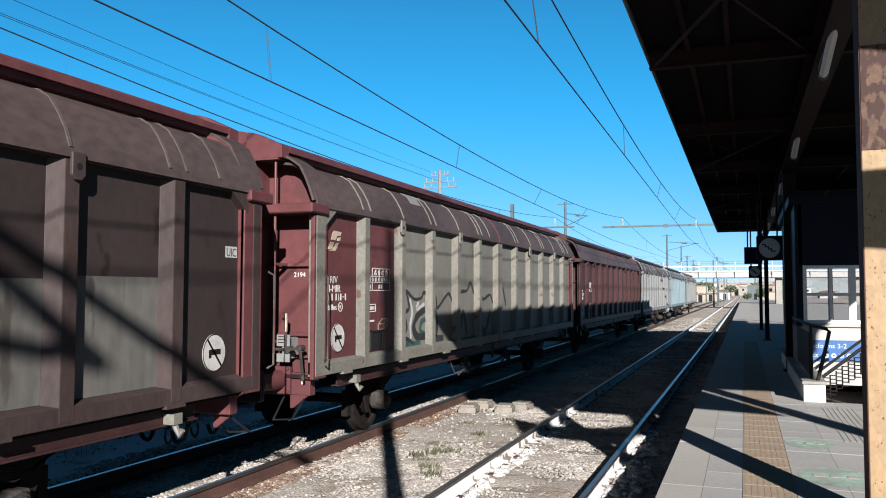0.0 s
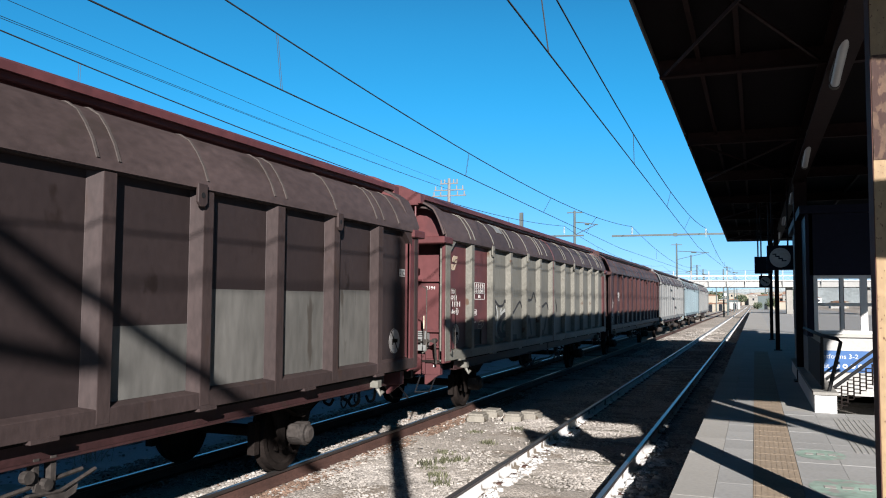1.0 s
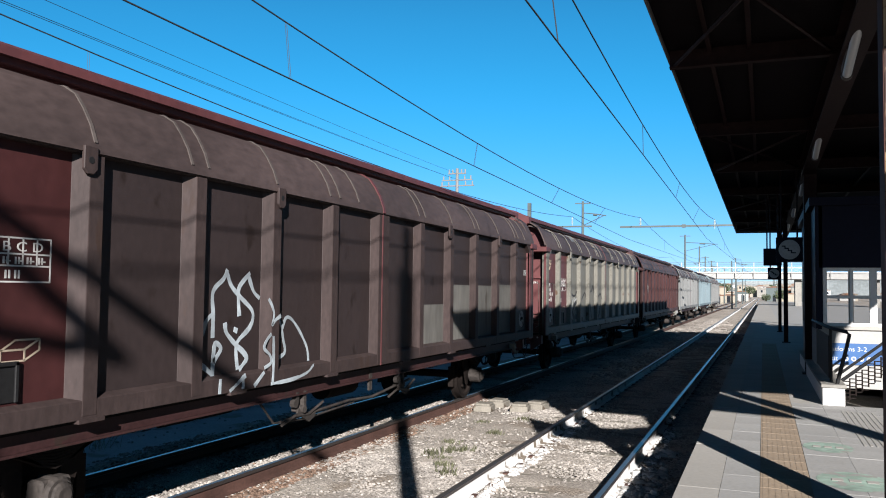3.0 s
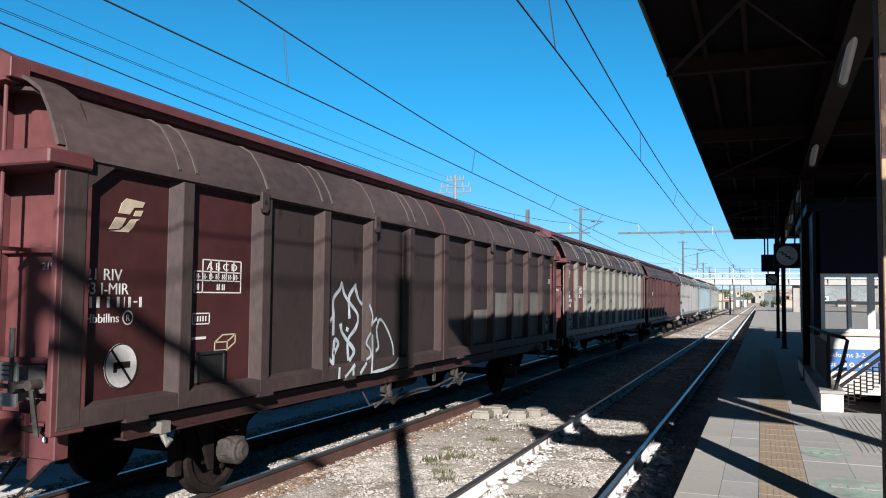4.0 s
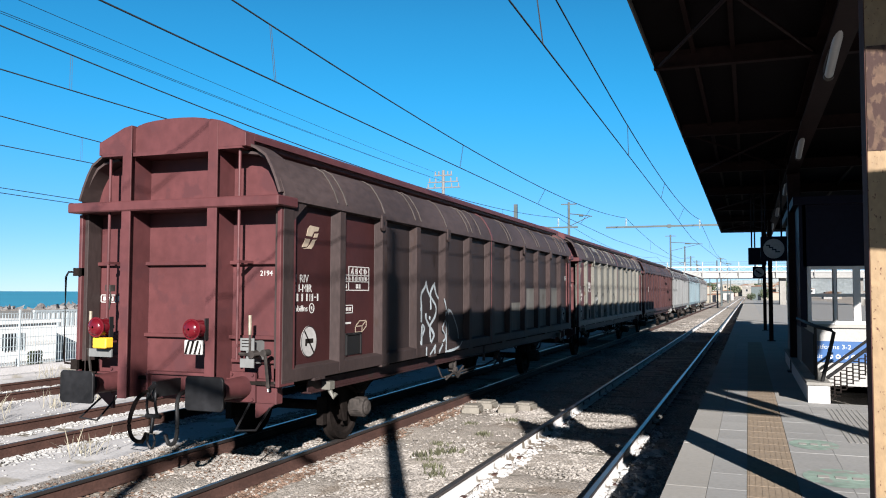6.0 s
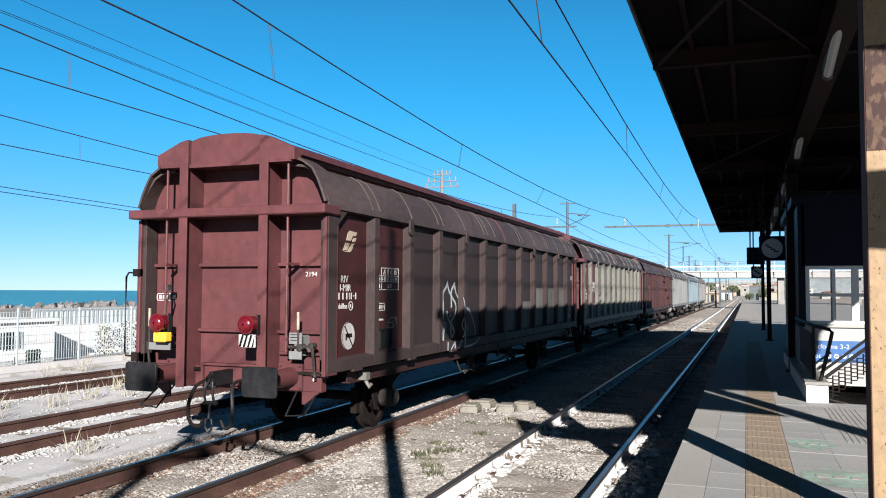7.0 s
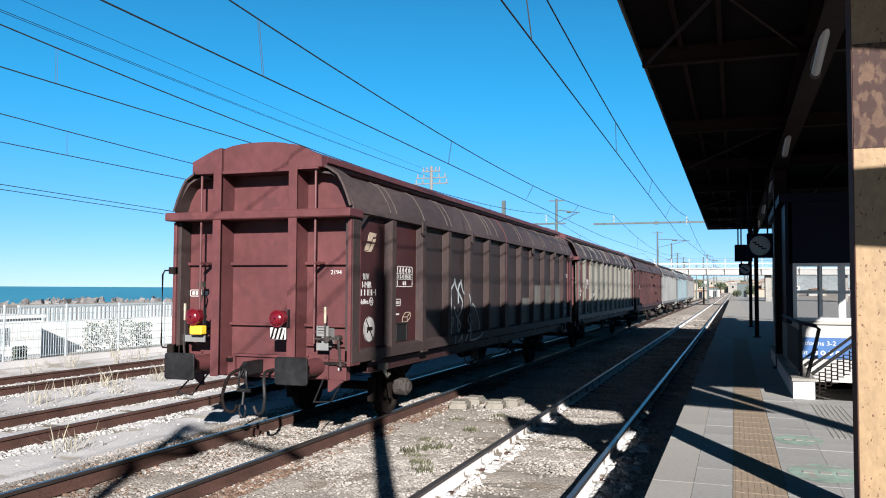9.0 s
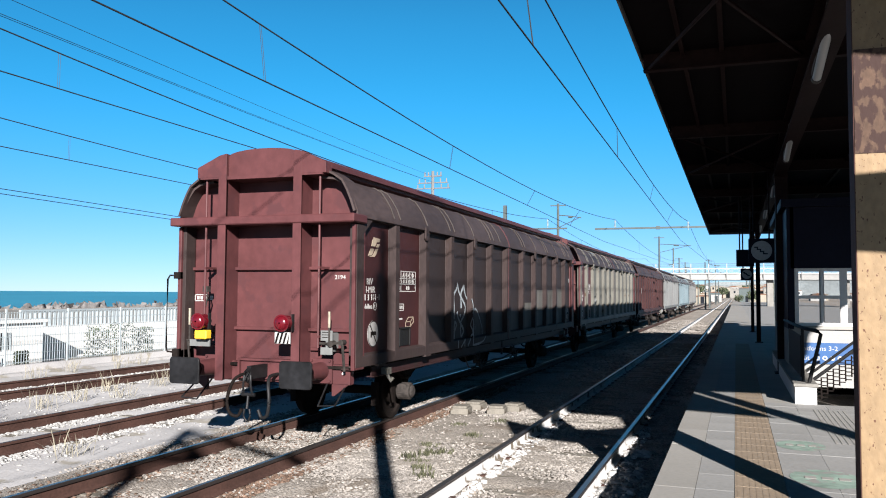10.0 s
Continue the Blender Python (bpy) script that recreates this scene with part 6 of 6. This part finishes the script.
for row, (yy, hh, off) in enumerate(((900, 15.0, 0), (1300, 25.0, 4))):
    prof = [(-260, -1)] + [(-260 + 16 * k, max(-0.5, hh * (0.35 + 0.65 * min(1, (k + 3) / 24)) + 4.0 * noise.noise((k * 0.5, row, 7)))) for k in range(50)] + [(540, -1)]
    hill.prism(prof, yy, yy + 120)
tagged(part("hill", hill, HAZY_WOODS), "low wooded hills behind the town, paled as if by haze", "hill", kind="structure")

def tree(x, y, h, r, seed, label="dark green tree far along the platform"):
    rg = random.Random(seed)
    t = thing("tree", label, "tree", "far trees", at=pose(x, y, GROUND))
    tr = Build().cyl((0, 0, 0), (0.1, 0, h * 0.55), r * 0.10, 8, r * 0.05)
    for k in range(6):
        a = rg.uniform(0, 6.28)
        tr.cyl((0.05, 0, h * rg.uniform(0.3, 0.5)), (math.cos(a) * r * 0.6, math.sin(a) * r * 0.6, h * rg.uniform(0.6, 0.85)), r * 0.04, 6, r * 0.015)
    part("trunk", tr, PATCHY_BROWN, t)
    lf = Build()
    for _ in range(900):
        a, c, q = rg.uniform(0, 6.28), rg.uniform(-1, 1), rg.random() ** 0.4
        p = Vector((math.cos(a) * math.sqrt(1 - c * c) * r * q, math.sin(a) * math.sqrt(1 - c * c) * r * q, h * 0.66 + c * h * 0.34 * q))
        if noise.noise(p * (2.2 / r)) < -0.12:
            continue
        s = r * rg.uniform(0.07, 0.14)
        u = Vector((rg.uniform(-1, 1), rg.uniform(-1, 1), rg.uniform(-1, 1))).normalized()
        v = u.orthogonal().normalized()
        lf.add([p - u * s, p + v * s * 0.6, p + u * s, p - v * s * 0.6], [(0, 1, 2, 3)])
    part("crown", lf, LEAF, t)
for k, (x, y, h, r) in enumerate(((0.6, 196, 2.4, 1.1), (3.4, 186, 3.4, 1.5), (-24, 170, 4.5, 2.2), (-31, 176, 5.0, 2.4), (7, 150, 5, 2.2), (-14, 300, 6, 3.2), (-24, 330, 7, 3.5), (-33, 420, 8, 4), (-19, 470, 8, 4), (5, 380, 7, 3.4), (-45, 520, 9, 5), (-8, 540, 7, 4))):
    tree(x, y, h, r, 60 + k)
rng = random.Random(21)
for k in range(40):
    xx, yy, ww, hh = rng.uniform(-34, -6), rng.uniform(140, 230), rng.uniform(2.0, 5.0), rng.uniform(1.4, 2.7)
    if k >= 16:
        xx, yy, hh = rng.choice((rng.uniform(-24, -4), rng.uniform(3, 14))), rng.uniform(235, 330), rng.uniform(1.8, 4.6)
    sd = thing("yard_shed", "small pale shed beside the far tracks", "shed", "far sheds", at=pose(xx, yy, GROUND - 0.02))
    part("wall", Build().box(-ww / 2, ww / 2, 0, 3, 0, hh), (HOUSE_B, HOUSE_A, CONCRETE, GALV)[k % 4], sd)
    part("roof", Build().prism([(-ww / 2 - 0.15, hh), (ww / 2 + 0.15, hh), (ww / 2 + 0.15, hh + 0.12), (0, hh + 0.35), (-ww / 2 - 0.15, hh + 0.12)], -0.15, 3.15), (GALV, ROOF_TILE)[k % 2], sd)
    part("door", Build().box(-0.45, 0.45, -0.04, 0.02, 0, min(1.9, hh - 0.1)), WINDOW_DARK, sd)
for k in range(14):
    mast(rng.choice((-12.8, -8.4, -4.4, -17.5, 3.2)), rng.uniform(128, 290), rng.uniform(6.0, 8.6), rng.choice((0, 1.8, -1.8)), "slim grey steel mast far down the line")
# low sheds and cars by the far yard
for k, (x, y) in enumerate(((-12.5, 160), (-15.5, 163), (-18.5, 158), (-10.0, 168))):
    c = thing("parked_car", "pale parked car far beyond the tracks", "car", "far parked cars", at=pose(x, y, GROUND))
    part("body", Build().prism([(-0.85, 0.25), (0.85, 0.25), (0.88, 0.8), (-0.88, 0.8)], 0, 4.0), PALE, c, bevel=0.08)
    part("cabin", Build().prism([(-0.8, 0.8), (0.8, 0.8), (0.6, 1.42), (-0.6, 1.42)], 0.6, 3.0), WINDOW_DARK, c, bevel=0.06)
    for xx in (-0.8, 0.8):
        for yy in (0.7, 3.2):
            part("wheel", Build().cyl((xx - 0.1, yy, 0.3), (xx + 0.1, yy, 0.3), 0.3, 14), BLACK, c)

# ---- fence and sea front beyond the sidings ----
XF = -18.8
kb = thing("fence_kerb", "low concrete kerb under the yard fence", "kerb", kind="structure")
part("kerb_body", Build().box(XF - 0.12, XF + 0.15, -10, 90, GROUND - 0.05, 0.05).box(XF + 0.15, XF + 0.5, -10, 90, GROUND - 0.05, -0.12), DUST, kb)
fn = thing("mesh_fence", "pale welded mesh fence along the yard", "fence")
pm = Build().box(-0.025, 0.025, -0.025, 0.025, 0.04, 1.60).mesh("fence_post", 0.004)
for k in range(26):
    part("fence_post", pm, FENCE, fn, at=pose(XF, 10.3 + 2.2 * k, 0))
sl = Build()
for k in range(330):
    yy = 10.3 + 0.0916 * k
    sl.box(XF - 0.006, XF + 0.006, yy - 0.0065, yy + 0.0065, 0.08, 1.52)
for z in (0.12, 0.36, 0.60, 0.84, 1.08, 1.32, 1.50):
    sl.box(XF + 0.006, XF + 0.012, 10.3, 66, z - 0.008, z + 0.008)
tagged(part("mesh_wire", sl, FENCE, fn), kind="stuff")
pw = thing("boundary_wall", "low white wall with a picket railing", "wall", kind="structure")
part("wall_body", Build().box(-22.2, -22.0, 20.4, 90, -0.3, 0.92), PLASTER, pw)
pk = Build()
for k in range(300):
    pk.box(-22.13, -22.07, 20.4 + 0.20 * k, 20.46 + 0.20 * k, 0.92, 1.42)
pk.box(-22.15, -22.05, 20.4, 80, 1.42, 1.48)
tagged(part("picket", pk, FENCE, pw), kind="stuff")
bh = thing("beach_hut", "low white flat-roofed building with a barred window", "building")
part("wall", Build().box(-26, -20.6, 10.0, 19.9, -0.3, 1.12), PLASTER, bh)
part("roof_slab", Build().box(-26.1, -20.5, 9.9, 20.0, 1.12, 1.22), PLASTER, bh, bevel=0.01)
wb = part("window", Build().box(-20.62, -20.585, 17.9, 18.7, 0.35, 0.85), WINDOW_DARK, bh)
for k in range(7):
    part("window_bar", Build().cyl((-20.56, 17.95 + 0.115 * k, 0.33), (-20.56, 17.95 + 0.115 * k, 0.87), 0.012, 6), FENCE, wb)
pv = thing("promenade_paving", "bright pale paving of the sea front", "paving", kind="structure")
part("paving_sheet", Build().box(-80, -19.5, -40, 300, GROUND - 0.02, GROUND - 0.012), CONCRETE, pv)
rg = random.Random(8)
rk = Build()
for _ in range(420):
    yy = rg.uniform(30, 300)
    xx = -86 + rg.uniform(-3, 3)
    s = rg.uniform(0.4, 1.0)
    p = [(xx + s * rg.uniform(-1, 1), yy + s * rg.uniform(-1, 1), -0.45 + s * rg.uniform(0.3, 1.35)) for _ in range(4)] + [(xx - s, yy - s, -1.6), (xx + s, yy - s, -1.6), (xx + s, yy + s, -1.6), (xx - s, yy + s, -1.6)]
    rk.add(p, [(0, 1, 5, 4), (1, 2, 6, 5), (2, 3, 7, 6), (3, 0, 4, 7), (0, 3, 2, 1)])
tagged(part("breakwater", rk, ROCK), "dark breakwater rocks along the sea", "rocks", kind="stuff")
for k, (x, y, r) in enumerate(((-20.0, 21.6, 0.55), (-19.9, 22.6, 0.6), (-19.8, 23.6, 0.5), (-19.4, 18.0, 0.25))):
    rgx = random.Random(k)
    lf = Build()
    for _ in range(420):
        a, q = rgx.uniform(0, 6.28), rgx.random() ** 0.5
        p = Vector((x + 0.4 * r * math.cos(a) * q, y + r * math.sin(a) * q, -0.1 + rgx.uniform(0.1, 1.9) * r))
        u = Vector((rgx.uniform(-1, 1), rgx.uniform(-1, 1), rgx.uniform(-1, 1))).normalized()
        v = u.orthogonal().normalized()
        lf.add([p - u * 0.05, p + v * 0.02, p + u * 0.05, p - v * 0.02], [(0, 1, 2, 3)])
    tagged(part("shrub", lf, LEAF), "thin dusty green shrub behind the fence", "shrub", "shrubs")

# ---- the train pulls away and stops ----
TRAVEL = [(0.0, -8.34), (0.5, -6.19), (1.0, -4.21), (1.5, -2.38), (2.0, -0.68), (2.5, 0.87), (4.0, 4.57), (4.5, 5.58), (5.0, 6.47), (5.5, 7.245), (7.0, 8.91), (7.5, 9.28), (8.0, 9.575), (8.5, 9.77), (9.0, 9.905), (9.5, 9.975), (10.0, 9.985)]

def place_at(t):
    """Smooth travel of the train's rear end between the known places."""
    T = [p[0] for p in TRAVEL]
    Y = [p[1] for p in TRAVEL]
    n = len(T)
    slope = []
    for i in range(n):
        a, b = max(0, i - 1), min(n - 1, i + 1)
        slope.append((Y[b] - Y[a]) / (T[b] - T[a]))
    slope[0], slope[-1] = 4.4, 0.0
    i = max(0, min(n - 2, next((k for k in range(n - 1) if t <= T[k + 1]), n - 2)))
    h = T[i + 1] - T[i]
    u = (t - T[i]) / h
    return (2 * u ** 3 - 3 * u ** 2 + 1) * Y[i] + (u ** 3 - 2 * u ** 2 + u) * h * slope[i] + (3 * u ** 2 - 2 * u ** 3) * Y[i + 1] + (u ** 3 - u ** 2) * h * slope[i + 1]

def motions():
    times = [k / 10 for k in range(101)]
    for k, w in enumerate(TRAIN):
        walk(w, [(t, pose(X_TRAIN, place_at(t) + PITCH * k, 0)) for t in times])
        for o in w.children:
            if o.name.startswith("wheelset"):
                y = o.matrix_basis.translation.y
                walk(o, [(t, pose(0, y, WHEEL_R, -math.degrees((place_at(t) - TRAVEL[0][1]) / WHEEL_R))) for t in times])
    for lamp in LAMPS:
        walk(lamp, [(t, pose(X_TRAIN, place_at(t), 0)) for t in times])

motions()
